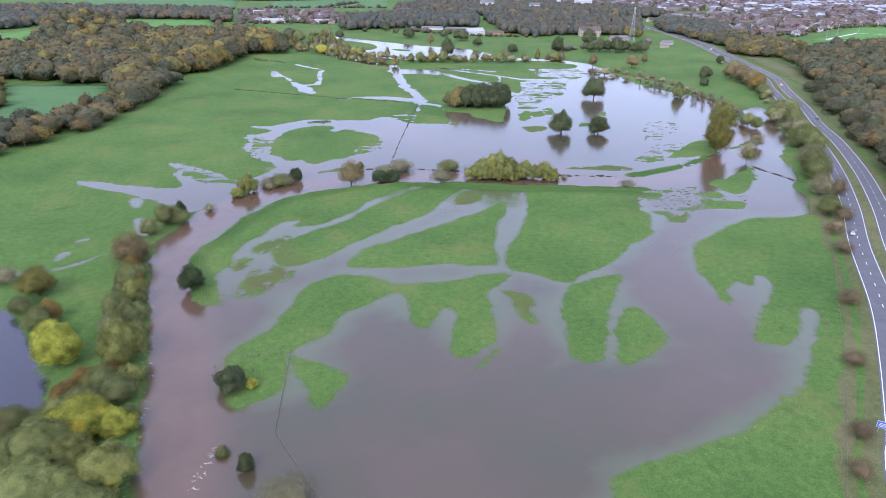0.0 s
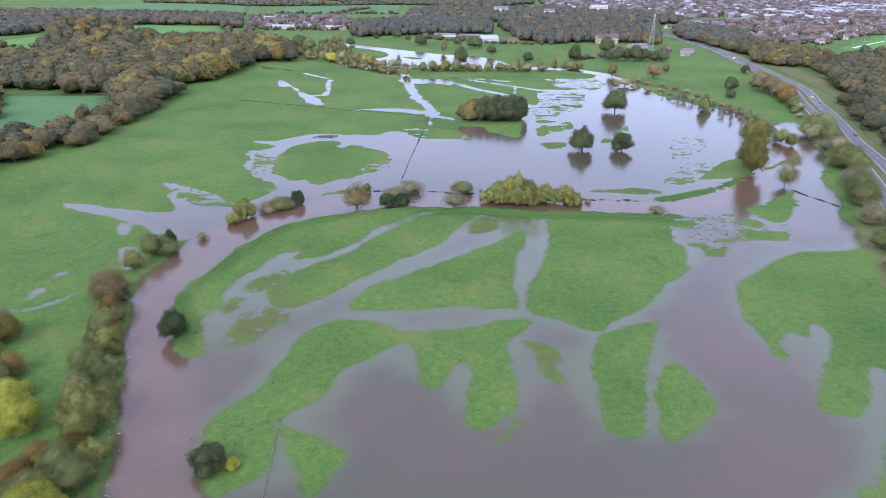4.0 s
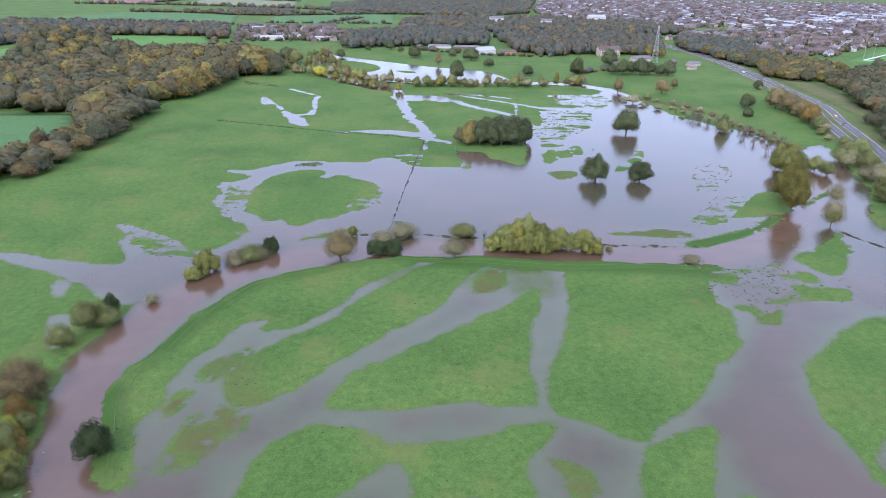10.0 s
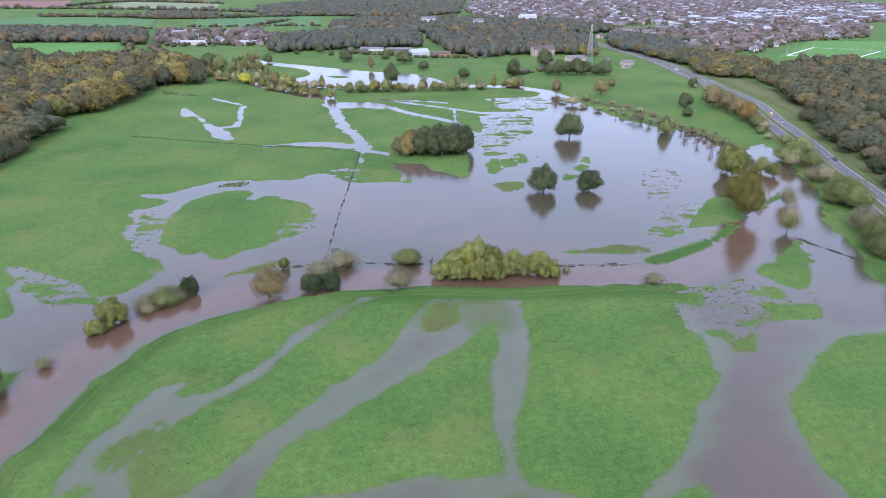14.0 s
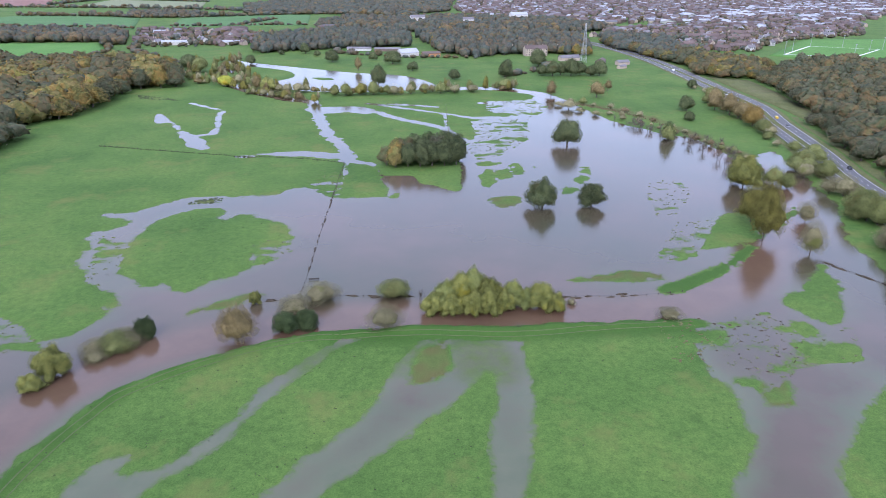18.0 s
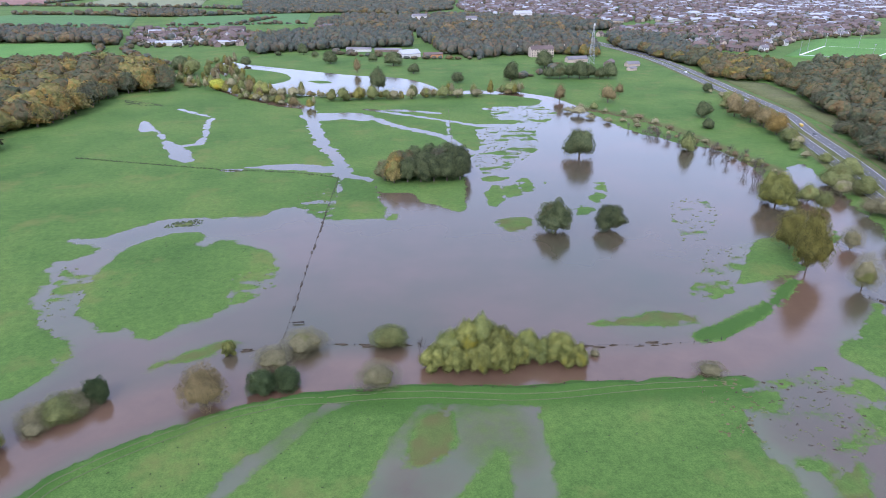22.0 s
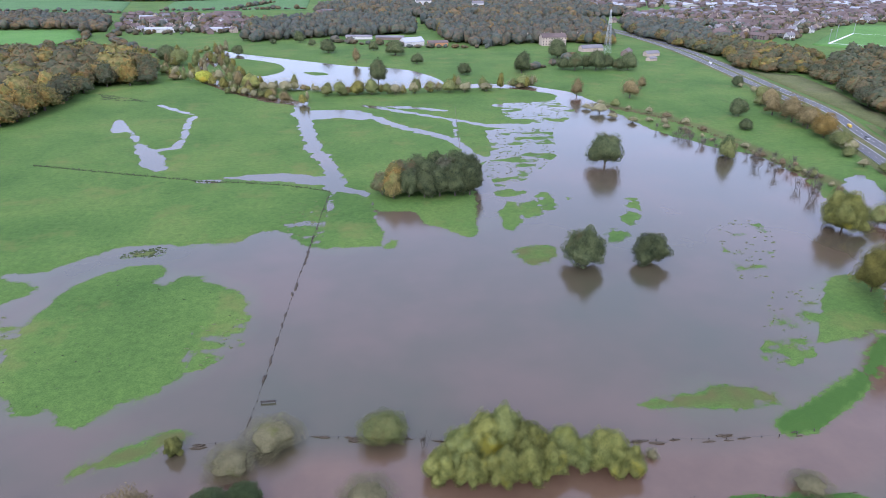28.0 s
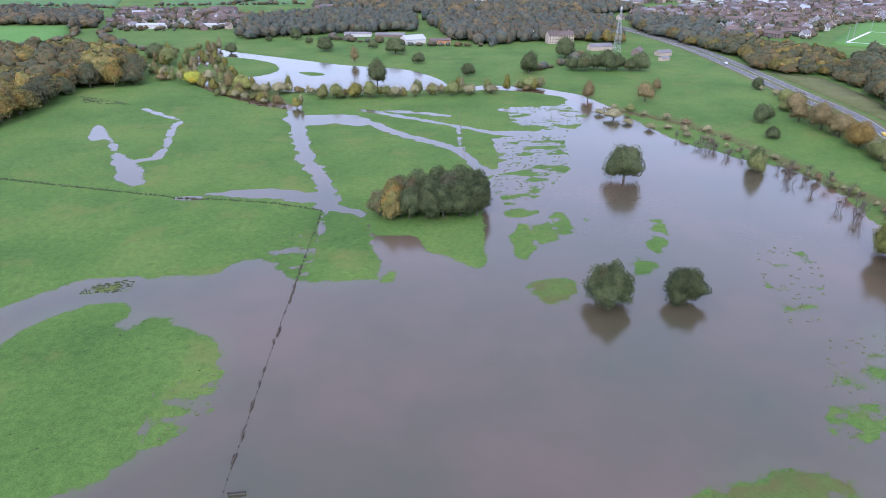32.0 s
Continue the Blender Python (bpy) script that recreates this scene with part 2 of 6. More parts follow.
BARK = plain("bark", (0.085, 0.07, 0.055), 0.9, scale=3.0)
ASPHALT = plain("asphalt", (0.100, 0.099, 0.104), 0.85, vary=0.12, scale=0.35)
LINE = plain("road_paint", (0.70, 0.70, 0.68), 0.6, vary=0.08, scale=1.5)
STEEL = plain("galvanised_steel", (0.42, 0.43, 0.44), 0.45, 0.7)
POST = plain("weathered_timber", (0.16, 0.13, 0.10), 0.9, scale=4)
SOAKED = plain("soaked_timber", (0.05, 0.043, 0.035), 0.8, scale=4)
DEBRIS = plain("flood_debris", (0.06, 0.046, 0.03), 0.95, scale=2)


# ---- mesh helpers ----
def mesh_of(name, verts, faces, mat, smooth=False):
    me = bpy.data.meshes.new(name)
    me.from_pydata([tuple(v) for v in verts], [], [tuple(f) for f in faces])
    me.materials.append(mat)
    if smooth:
        me.shade_smooth()
    return me


def part(name, data, mat, parent, label=""):
    if isinstance(data, bmesh.types.BMesh):
        me = bpy.data.meshes.new(name)
        data.to_mesh(me)
        data.free()
        me.materials.append(mat)
    else:
        me = data
    ob = new(name, me)
    ob.parent = parent
    return tagged(ob, label)


def box(bm, x, y, z, sx, sy, sz, turn=0.0):
    m = pose(x, y, z, 0, 0, turn) @ Matrix.Diagonal((sx, sy, sz, 1))
    bmesh.ops.create_cube(bm, size=1, matrix=m)
    return bm


def rod(bm, a, b, r0, r1, sides=6):
    a, b = Vector(a), Vector(b)
    m = Matrix.Translation((a + b) / 2) @ (b - a).to_track_quat("Z", "Y").to_matrix().to_4x4()
    bmesh.ops.create_cone(bm, cap_ends=True, segments=sides, radius1=r0, radius2=r1, depth=(b - a).length, matrix=m)
    return bm


def smooth_line(points, step):
    """Points along a Catmull-Rom line through the given ones, about step metres apart."""
    p = [Vector((*q, 0)) for q in points]
    p = [p[0] * 2 - p[1]] + p + [p[-1] * 2 - p[-2]]
    out = []
    for a, b, c, d in zip(p, p[1:], p[2:], p[3:]):
        k = max(1, round((c - b).length / step))
        for i in range(k):
            t = i / k
            out.append(0.5 * (2 * b + (c - a) * t + (2 * a - 5 * b + 4 * c - d) * t * t + (3 * b - a - 3 * c + d) * t ** 3))
    return out + [p[-2]]


def ribbon(line, lo, hi, z):
    """Vertices and faces of a strip from lo to hi metres right of the line."""
    verts, faces = [], []
    for i, q in enumerate(line):
        way = (line[min(i + 1, len(line) - 1)] - line[max(i - 1, 0)]).normalized()
        side = Vector((way.y, -way.x, 0))
        for s in (lo, hi):
            v = q + side * s
            verts.append((v.x, v.y, z))
        if i:
            k = 2 * i
            faces.append((k - 2, k - 1, k + 1, k))
    return verts, faces


# ---- plan of the flood: outlines in metres, x east of the start, y ahead ----
WATERS = {
    "river_meadow": [(-57.7, 82.2), (-64.5, 102.9), (-71.4, 118.9), (-75.4, 134), (-82.5, 152.1), (-90.5, 170.8), (-100.1, 193.4), (-111.4, 226.8), (-106.4, 204.1), (-111.6, 224.9), (-109.8, 239.3), (-108.5, 255.6), (-103.4, 271.6), (-90.1, 297.8), (-69.6, 315.7), (-45.3, 326.1), (-13.5, 327.6), (-11.8, 325.7), (60.3, 317.5), (117.6, 337.9), (154.8, 358.9), (200.4, 397), (208, 384.2), (172, 332.4), (174, 290), (162.8, 263.5), (151, 259.8), (132.8, 257.4), (116.2, 246.1), (101.3, 231.2), (93.3, 217.8)]
    + [(91.1, 205.7), (92.8, 196.9), (90.7, 186.7), (92.8, 180.3), (96.8, 194.9), (103.4, 201.5), (104.7, 192.9), (111.4, 206.1), (114.4, 197.3), (107.7, 185), (99.9, 173.9), (93.6, 163.8), (92.4, 159.1), (97.2, 157.1), (103.1, 159.3), (109.7, 168.9), (112.3, 175.9), (116, 179.5), (119, 177.8), (109.7, 160.9), (99.2, 143.8), (91.8, 133.9), (86.2, 132.6), (81.4, 127), (73.6, 121.7), (64.9, 116.7), (53.2, 112.8), (46.8, 108.3), (38.3, 106.5), (35.6, 99), (31.5, 83)],
    "west_flood": [(-182, 300.4), (-177.6, 302.7), (-161.6, 298.6), (-141.6, 292.9), (-128.9, 291.5), (-128.2, 298.1), (-136.6, 311.9), (-145, 319), (-135.7, 315.6), (-152.2, 336.7), (-136.6, 327.4), (-121.6, 316.3), (-111.3, 309.4), (-102.7, 306.2), (-95.9, 308.7), (-87.4, 324.1), (-75.1, 317), (-67.1, 304.3), (-87.4, 288.9), (-102.3, 268.9), (-108.9, 258.1), (-118.4, 262.8), (-123.9, 265.3), (-129.9, 273.3), (-139.4, 278.7), (-154.8, 285.9), (-169.9, 291.6)],
    "lake": [(-150.5, 176.9), (-134.6, 174.3), (-120.3, 160.5), (-108.3, 143.5), (-99.2, 133.6), (-95.7, 125.8), (-97.5, 119.5), (-101.5, 116.5), (-109.2, 112.7)],
    "east_pool": [(223, 482.6), (249.3, 502.3), (239.3, 474.9), (231.4, 442.4), (221.9, 415), (221.7, 402.4), (197.3, 365.6), (189.5, 348.6), (190.1, 337.9), (183, 315.1), (150.1, 276.1), (130.8, 278.1), (137.8, 303.8), (155.3, 336.4), (189, 379.6), (202.3, 417)],
    "north_wash": [(-59.4, 668.8), (-37.2, 668.5), (-14.9, 669.9), (0.3, 654.5), (-3.1, 634.4), (-21, 644.4), (-41.8, 640.4), (-55, 648.6)],
    "pool_a": [(-145, 278.4), (-136.8, 275.8), (-132.5, 264.9), (-136.7, 263.6)],
    "pool_b": [(-129.6, 247.5), (-130.8, 253.2), (-124.7, 253.4), (-120.4, 245.6), (-116.4, 230.6), (-120.6, 232.5)],
    "main_flood": [(-95.1, 309), (-88.8, 315.4), (-91.5, 321.9), (-95.6, 327.6), (-89.7, 324.4), (-89.9, 328.5), (-95.6, 336.2), (-104.9, 349.8), (-116.2, 361.6), (-119.8, 364.6), (-118.2, 367.5), (-118.4, 377.7), (-119.6, 386.6), (-124.1, 387.9), (-121.8, 391.4), (-123.4, 397.4), (-115.7, 398.1), (-112.6, 408.2), (-117, 411.4), (-128.7, 416.5), (-127.3, 420.9), (-115.3, 418), (-110.2, 428.3), (-100.5, 433.7), (-94.9, 438.4), (-80.9, 439.7), (-65.9, 436.9), (-51.9, 440.3), (-45.9, 450.6), (-35.6, 450.3), (-28.1, 436.5)]
    + [(-24.1, 432.7), (2.9, 429.9), (4, 436.8), (2, 451.9), (-1.4, 477.5), (-1.3, 490.4), (-0.1, 482.8), (44.3, 476), (50.8, 519.8), (63, 544.2), (76.3, 552.4), (94.7, 593.9), (108.9, 639.5), (128, 669.9), (149.8, 719.1), (160.9, 685), (169, 650.1), (176.4, 587), (192.3, 552.5), (211.2, 531.5), (215.2, 494.2), (204.8, 466.1), (205.4, 452.3), (209, 423.4), (198.1, 397.2), (150.6, 352.6), (103.6, 313.1), (59, 313.4), (-11.6, 320.5), (-42.4, 320.9), (-66.5, 305), (-85.1, 289.1)],
    "road_pool": [(225.6, 484.2), (244.8, 493.2), (237.2, 474.7), (222.2, 455), (216.5, 460.2)],
    "far_flood": [(-186.2, 1002.2), (-144.3, 960.5), (-79.5, 909.6), (-21.9, 864.4), (30.5, 844.7), (57, 791.7), (62.2, 750), (17.3, 742.4), (-25.9, 737.3), (-69.8, 749.4), (-105.3, 779.5), (-137.3, 834), (-168.4, 891.9)],
    "field_pool": [(-164.9, 618), (-173.9, 658.4), (-164.9, 647.8), (-154, 627), (-138.5, 596.3), (-122.3, 574.1), (-113.2, 554.7), (-105.8, 541.3), (-107.7, 533.4), (-112.1, 531.5), (-121.1, 542.6), (-132.2, 570.1), (-143.1, 596.6), (-153.3, 620.7), (-157.5, 615)],
    "field_wash": [(-77.8, 520.9), (-65.9, 523.7), (-56.4, 526.7), (-40.6, 523.7), (-24.7, 518.6), (-16.6, 510.6), (-13.6, 501.9), (-23.4, 502.8), (-43.8, 510.8), (-64.1, 514.7)],
}
LANDS = {
    "levee": [(-18, 293.2), (-27.8, 283.5), (-35.9, 274.5), (-38.8, 263.6), (-43.6, 254.4), (-50.6, 247.5), (-61.9, 244.3), (-60.4, 250.3), (-65.6, 250.6), (-71.2, 245.3), (-71.6, 236.5), (-77.2, 230.1), (-79.7, 218.7), (-78.5, 208.4), (-78.5, 197.5), (-75.7, 187.7), (-70.7, 179), (-74.3, 177.7), (-77.1, 178), (-80.8, 182.4), (-84.7, 192.9), (-89.6, 204.7), (-92.7, 214.6), (-93, 222.6), (-88.9, 230.9), (-85.5, 251.7), (-79.1, 268.8), (-70.9, 279.9), (-50.3, 293.1), (-31.9, 300.5), (-16.1, 302.5), (-12.3, 300)],
    "ridge_a": [(-14.5, 293.4), (-23, 280.8), (-32.7, 266.5), (-39.5, 254.5), (-46.3, 246.3), (-52.8, 239.4), (-58.5, 230.9), (-61.2, 226.8), (-63.7, 219.3), (-59.9, 209), (-54.1, 206.7), (-51.7, 207.1), (-43.9, 214.7), (-38.6, 224.7), (-30.6, 234), (-25.6, 240.5), (-20.3, 247.3), (-12.6, 254.7), (-8.6, 259.7), (-4.5, 267.6), (-2.4, 275.9), (4.5, 288), (9.5, 297), (-2.6, 300.5)],
    "levee_top": [(-17.4, 302.5), (9.6, 302.4), (40.9, 298.5), (70.1, 299.8), (96.1, 298.3), (101.7, 293.5), (98, 289.6), (68, 290.8), (39.9, 290.8), (21.4, 295), (2.2, 295.4), (-14.7, 297.3)],
    "wet_patch_a": [(-68.8, 218.3), (-71.7, 221.9), (-70.2, 225.7), (-64.7, 232.7), (-61.2, 234), (-61.2, 226.8), (-65, 220.7)],
    "wet_patch_b": [(-73.9, 202.8), (-74.5, 209.2), (-71.5, 213), (-70.6, 209.3), (-72.1, 204.7)],
    "wet_patch_c": [(-65.8, 182.4), (-68, 190.7), (-67.4, 200.9), (-62.3, 205.7), (-59, 205.8), (-53.5, 204.5), (-54.4, 195.4), (-58.2, 187), (-62.2, 185)],
    "ridge_b": [(-34.6, 206.1), (-30.7, 220.5), (-27.5, 224.3), (-17.1, 232.5), (-9.8, 239), (-2.1, 245.8), (8.2, 256.5), (19.3, 266), (29.1, 277.3), (26.3, 261.2), (21.9, 246.8), (19.5, 230), (19.3, 217.1), (19.4, 209.4), (11.7, 208.4), (3.3, 211.4), (-5.2, 209.4), (-18.7, 207.3)],
    "channel_islet": [(4.3, 273.4), (9.2, 288.2), (17.7, 293.6), (15.6, 276.7), (8.7, 272)],
    "east_meadow": [(40.1, 292.7), (69.2, 295.8), (95.1, 295.1), (94.8, 280.1), (88.6, 258.8), (84.9, 248), (86.1, 242.8), (80, 236.3), (72.4, 230.1), (68, 218.9), (61.6, 211.9), (57.2, 208.5), (47.3, 202), (44.5, 196.9), (40.7, 197.4), (35.8, 201.6), (29.7, 204.4), (24.9, 205.8), (23.5, 215.5), (25.8, 228.3), (30.8, 238.5), (35.2, 256.6), (39.2, 277.7)],
    "long_island": [(-60.2, 148.2), (-55.1, 154.8), (-51.1, 164.7), (-47, 176.8), (-45.7, 188.3), (-41.5, 196.6), (-36.2, 200.2), (-26.2, 199.1), (-16, 192.9), (-4.5, 193.9), (3.2, 196.2), (13.1, 199.8), (21.2, 203.1), (23.9, 200), (18.5, 193.5), (15.3, 187.3), (14.9, 172.5), (16.2, 162.6), (14.2, 156.4), (10, 152.9), (7.5, 150.6), (4.3, 150), (3.3, 153.3), (4.2, 162.4), (4.4, 172.3), (3, 177.6), (-0.6, 175.8), (-3.1, 168.8), (-5.2, 164.5), (-8.2, 167.1), (-9.9, 173.9), (-10.7, 183), (-15.7, 188.8), (-22.4, 180.9), (-25.6, 177.2), (-30.7, 175.3), (-33.6, 171), (-34, 163.4), (-36.5, 158.7), (-40.8, 155.6), (-42.5, 152.7), (-43.6, 147.1), (-41.4, 134.4), (-43, 132.1), (-47.7, 128.6), (-51.2, 126.4), (-53.6, 131.9)],
    "tail_islet": [(7.3, 143.8), (10.5, 147.8), (15.7, 155), (16.3, 153), (12.7, 146.5), (9.5, 143.8)],
    "leaf_islet": [(-41.4, 151.3), (-36.5, 146.4), (-34.1, 145.9), (-27.4, 142), (-25.8, 139.5), (-26.7, 132.3), (-29.2, 126.6), (-30.9, 126.6), (-33.8, 132.2), (-35.9, 139.4), (-40.6, 147.1)],
    "reed_islet": [(18.2, 189.4), (27.5, 188.3), (29.8, 183.7), (27, 176.2), (27.7, 167.6), (25.4, 169.3), (23.7, 178), (21.6, 185.5)],
    "tongue_a": [(40.9, 189.8), (52.2, 198.3), (62.1, 202.9), (62.6, 200.7), (55.6, 184.1), (50.4, 173.1), (46.4, 156.9), (43.2, 148.3), (37.7, 148.2), (36.4, 153.8), (38.3, 166.2), (38.6, 178.2)],
    "tongue_b": [(55.7, 173.2), (60.6, 178.6), (62.8, 176.8), (64.7, 168.2), (65.6, 160.3), (58.1, 151.3), (50.4, 146.3), (48.7, 148.4), (52, 160)],
    "gate_islet_a": [(95.8, 252), (97.7, 262), (107.6, 265.7), (101.8, 252.1)],
    "gate_islet_b": [(125.7, 292.7), (133.2, 292.9), (132.4, 283.9), (127.3, 275.6), (121.5, 273.4), (121.4, 282)],
    "spit": [(130.7, 306.4), (145.2, 314.8), (158.6, 326.5), (166.9, 335.2), (161.1, 324), (162.5, 317.2), (150.6, 302.5), (139.7, 290.2), (136.7, 293.9), (134.2, 301.2)],
    "oval_island": [(-103.5, 362.2), (-107.8, 376.6), (-102.7, 380.4), (-103.4, 389.6), (-101.1, 394.2), (-100.8, 401.7), (-97.1, 409.4), (-91.5, 419.1), (-78.8, 422), (-73.7, 419.7), (-72, 412.5), (-75, 407.1), (-68.1, 405.3), (-66.3, 411.9), (-55.8, 409.1), (-50.2, 401.9), (-43.2, 398.5), (-38.6, 387.8), (-38.3, 378.4), (-44.8, 370.2), (-50.4, 360.6), (-50.6, 353.1), (-53, 348), (-59.1, 345.2), (-64.6, 340.8), (-68.5, 335), (-72, 336.2), (-78.7, 343.9), (-83.9, 340.6), (-91.2, 346.8), (-97.6, 354.3)],
    "bank_strip": [(-65.4, 316), (-65, 319.2), (-59.8, 324), (-52.8, 326.7), (-47.5, 330.8), (-44.4, 331), (-41.6, 328.7), (-50.4, 323.1), (-58.6, 319.9)],
    "copse_apron": [(-1.7, 486), (-0, 476.9), (1.6, 466.7), (9.9, 468.2), (18.9, 464.2), (19.9, 453.8), (27.6, 445.9), (34.8, 438.4), (39.4, 435.8), (42.5, 451.8), (44.8, 475.9), (48.6, 504.9), (37.7, 520.9), (11.4, 523.2), (-0.2, 502.1)],
    "drip": [(5.2, 436.7), (8.1, 436.4), (8.3, 424.2), (4.6, 423.7)],
    "islet_a": [(54.7, 463), (61.3, 475.8), (63.6, 457.9), (59.2, 442.3), (53.6, 440.6), (51.9, 450.9)],
    "islet_b": [(66.1, 470.7), (72.8, 474.7), (70.4, 457.2), (65.1, 451.9), (63, 457.9)],
    "islet_c": [(76.2, 483.9), (82.1, 483.3), (79.2, 464.9), (74.5, 462.8)],
    "islet_d": [(86.6, 482.8), (91.7, 479.4), (86.4, 470.5)],
    "islet_e": [(57.5, 488.7), (71.3, 489.3), (69.8, 481.6), (57.7, 480.9)],
    "islet_f": [(52.9, 422.9), (59.7, 425.6), (68, 423.4), (66.5, 413.6), (56.2, 408.4), (52.7, 415)],
    "islet_g": [(91.9, 435.2), (102, 441.8), (99.7, 430.8), (91.2, 424.5)],
    "islet_h": [(104.6, 453.8), (112.8, 457.2), (108.6, 445.1), (102.9, 440.2)],
    "islet_i": [(116, 475), (118.7, 470), (115.6, 456.9), (112.9, 461.6)],
    "islet_j": [(132.4, 407), (140.2, 412.7), (145.1, 412.2), (142.6, 406), (132.2, 398.9), (129.5, 401)],
    "willow_islet": [(124, 353.2), (133.1, 365.7), (146.5, 379.4), (158.8, 392.1), (166.8, 391.3), (171.8, 387.9), (154.8, 358.9), (140.8, 353.6), (130.8, 352.5)],
    "low_islet": [(64.2, 329.4), (72.2, 331.9), (83.2, 332.5), (86.3, 335.7), (93.9, 336), (101.4, 332.4), (100.7, 327.4), (89.7, 326.8), (77.8, 328)],
    "outer_bank": [(94.5, 318.5), (98.4, 322.7), (110.2, 328.1), (122.8, 333.8), (133.6, 342), (143.5, 351.2), (150, 354.9), (149.3, 350.6), (133.9, 336.3), (115.3, 324.2), (104.4, 317.5), (96.8, 316.2)],
    "islet_k": [(123.9, 366.6), (130.7, 373.2), (143.2, 375.5), (135.7, 370.3), (127, 366.3)],
    "islet_l": [(107.2, 345.9), (113, 347.7), (112, 343.8)],
    "far_isle": [(-159, 934), (-124.9, 916.6), (-95.6, 886.4), (-84, 847.4), (-93.4, 819.5), (-115.7, 810.4), (-125.8, 781.1), (-140.9, 802), (-157.7, 891.1)],
    "far_isle_b": [(-68.4, 834.4), (-50.9, 833.1), (-39.8, 818.1), (-56.5, 813.9)],
    "drift_islet": [(-93.3, 429.1), (-89.4, 435.9), (-79.4, 438.2), (-76.7, 433.9), (-80.6, 429.1)],
}
GUTTERS = {  # centre line and half width
    "gutter_main": ([(-54.8, 693.4), (-48.4, 652.5), (-42.9, 617.7), (-35, 571.7), (-25.4, 542.8), (-19.6, 518.1), (-19, 502.4)], 5),
    "gutter_low": ([(-19.7, 502.5), (-6.1, 492.7), (0.4, 482.8)], 3),
    "gutter_cross": ([(-50.7, 657.2), (-29.1, 658.5), (-7, 652.1), (14, 619.4), (32.9, 599), (44.5, 584.2), (51.4, 564.4), (56, 535.9)], 4.2),
    "gutter_far": ([(-7.6, 681), (15.2, 662.7), (36.4, 645.5), (56.4, 629.4), (71.7, 614.6), (87.4, 606.9), (93.1, 594)], 3),
    "gutter_pole": ([(53.6, 629.7), (49.1, 586), (50.7, 554.6)], 1.2),
    "gutter_north": ([(89.2, 673.1), (110.6, 662.9), (127.6, 653.4), (141.6, 636.9)], 4),
    "gutter_mid": ([(75.1, 614.3), (102.4, 612.1), (126.3, 610.1)], 4),
    "gutter_b": ([(11.7, 676), (30.6, 669.5), (48.8, 659.9)], 3),
    "sickle": ([(-156.6, 696.5), (-137.3, 675.1), (-122.8, 661.6), (-121.3, 637.3), (-113.9, 599.7), (-113.6, 578.4), (-120.8, 574)], 2.6),
    "gate_puddle": ([(-84, 515), (-76, 514)], 2.2),
    "ditch": ([(-18.9, 500.4), (-20, 462.3), (-22.2, 432)], 1.2),
    "far_river": ([(-172.8, 983.6), (-174.5, 916.7), (-168.3, 850.9), (-148.3, 800.1), (-111.9, 746.3), (-76.3, 707.8), (-54.8, 693.4)], 7),
    "far_reach": ([(62, 747.7), (94.3, 752), (127.9, 738), (148.6, 715.1), (158, 676.2)], 9),
    "west_runnel": ([(-151.6, 197.8), (-135.3, 203), (-129.4, 209.8), (-124, 218.8), (-121.6, 224.5)], 1.3),
    "west_scrape": ([(-140.7, 211.1), (-140.6, 216.3)], 1.6),
    "west_scrape_b": ([(-142.2, 227.6), (-139.7, 229.7)], 1.8),
    "wet_spot_a": ([(41.7, 244.1), (39.8, 233.5)], 1.8),
    "wet_spot_b": ([(47.3, 222.1), (47.6, 214.5)], 2.3),
    "wet_spot_c": ([(12.5, 218.7), (12.6, 216)], 2.9),
    "wet_spot_d": ([(-23.3, 266.2), (-17.8, 267.9)], 2.9),
    "wet_spot_e": ([(-60.9, 265.2), (-58.9, 266.1)], 1.8),
    "wet_spot_f": ([(-63, 254.6), (-60.5, 257.4)], 2.2),
    "wet_spot_g": ([(42.3, 251.5), (41.1, 244.2), (38.7, 233.6)], 1.6),
    "wet_spot_h": ([(46.9, 223.3), (47, 216.7), (47, 210.5)], 2.5),
    "wet_spot_i": ([(11.1, 218.2), (13.3, 217)], 3.2),
}
MARSHES = [
    ([(69.7, 602.1), (97.5, 606), (114.3, 604.6), (100, 541), (77.1, 506.1), (58, 487.1), (55.6, 519.4), (64.5, 544)], -1.3),
    ([(-39.4, 480.4), (-21.6, 481.7), (-19.6, 457.3), (-20.8, 436.8), (-34.2, 444.5), (-39.1, 464)], 1.7),
    ([(92.3, 292), (124.1, 301.3), (126.1, 284.8), (146.7, 289.3), (135.7, 269.9), (114.7, 268), (99.1, 258.6), (86.8, 267.3)], -1.5),
    ([(142, 441.8), (159.9, 444), (156.4, 421.4), (133.4, 391.7), (124.2, 389.8), (130.7, 417.1)], -2.0),
    ([(132.9, 386.2), (152.2, 387), (121.6, 345.2), (106.7, 339), (108.5, 350.6)], -1.4),
    ([(-53.9, 377.7), (-36.9, 382.9), (-36.4, 365.2), (-45.6, 354.4), (-51, 355)], 0.6),
    ([(-145.5, 335.3), (-113.4, 315.2), (-100.4, 299.4), (-117.3, 298.6), (-132.8, 312)], -1.3),
    ([(-120, 397.1), (-102.7, 380.9), (-96.6, 337.7), (-107.4, 345.9)], -1.7),
    ([(94.7, 681.3), (136.6, 686.9), (142.6, 652.2), (122.8, 610.4), (97.6, 621.9), (87.1, 641.3)], -1.0),
]
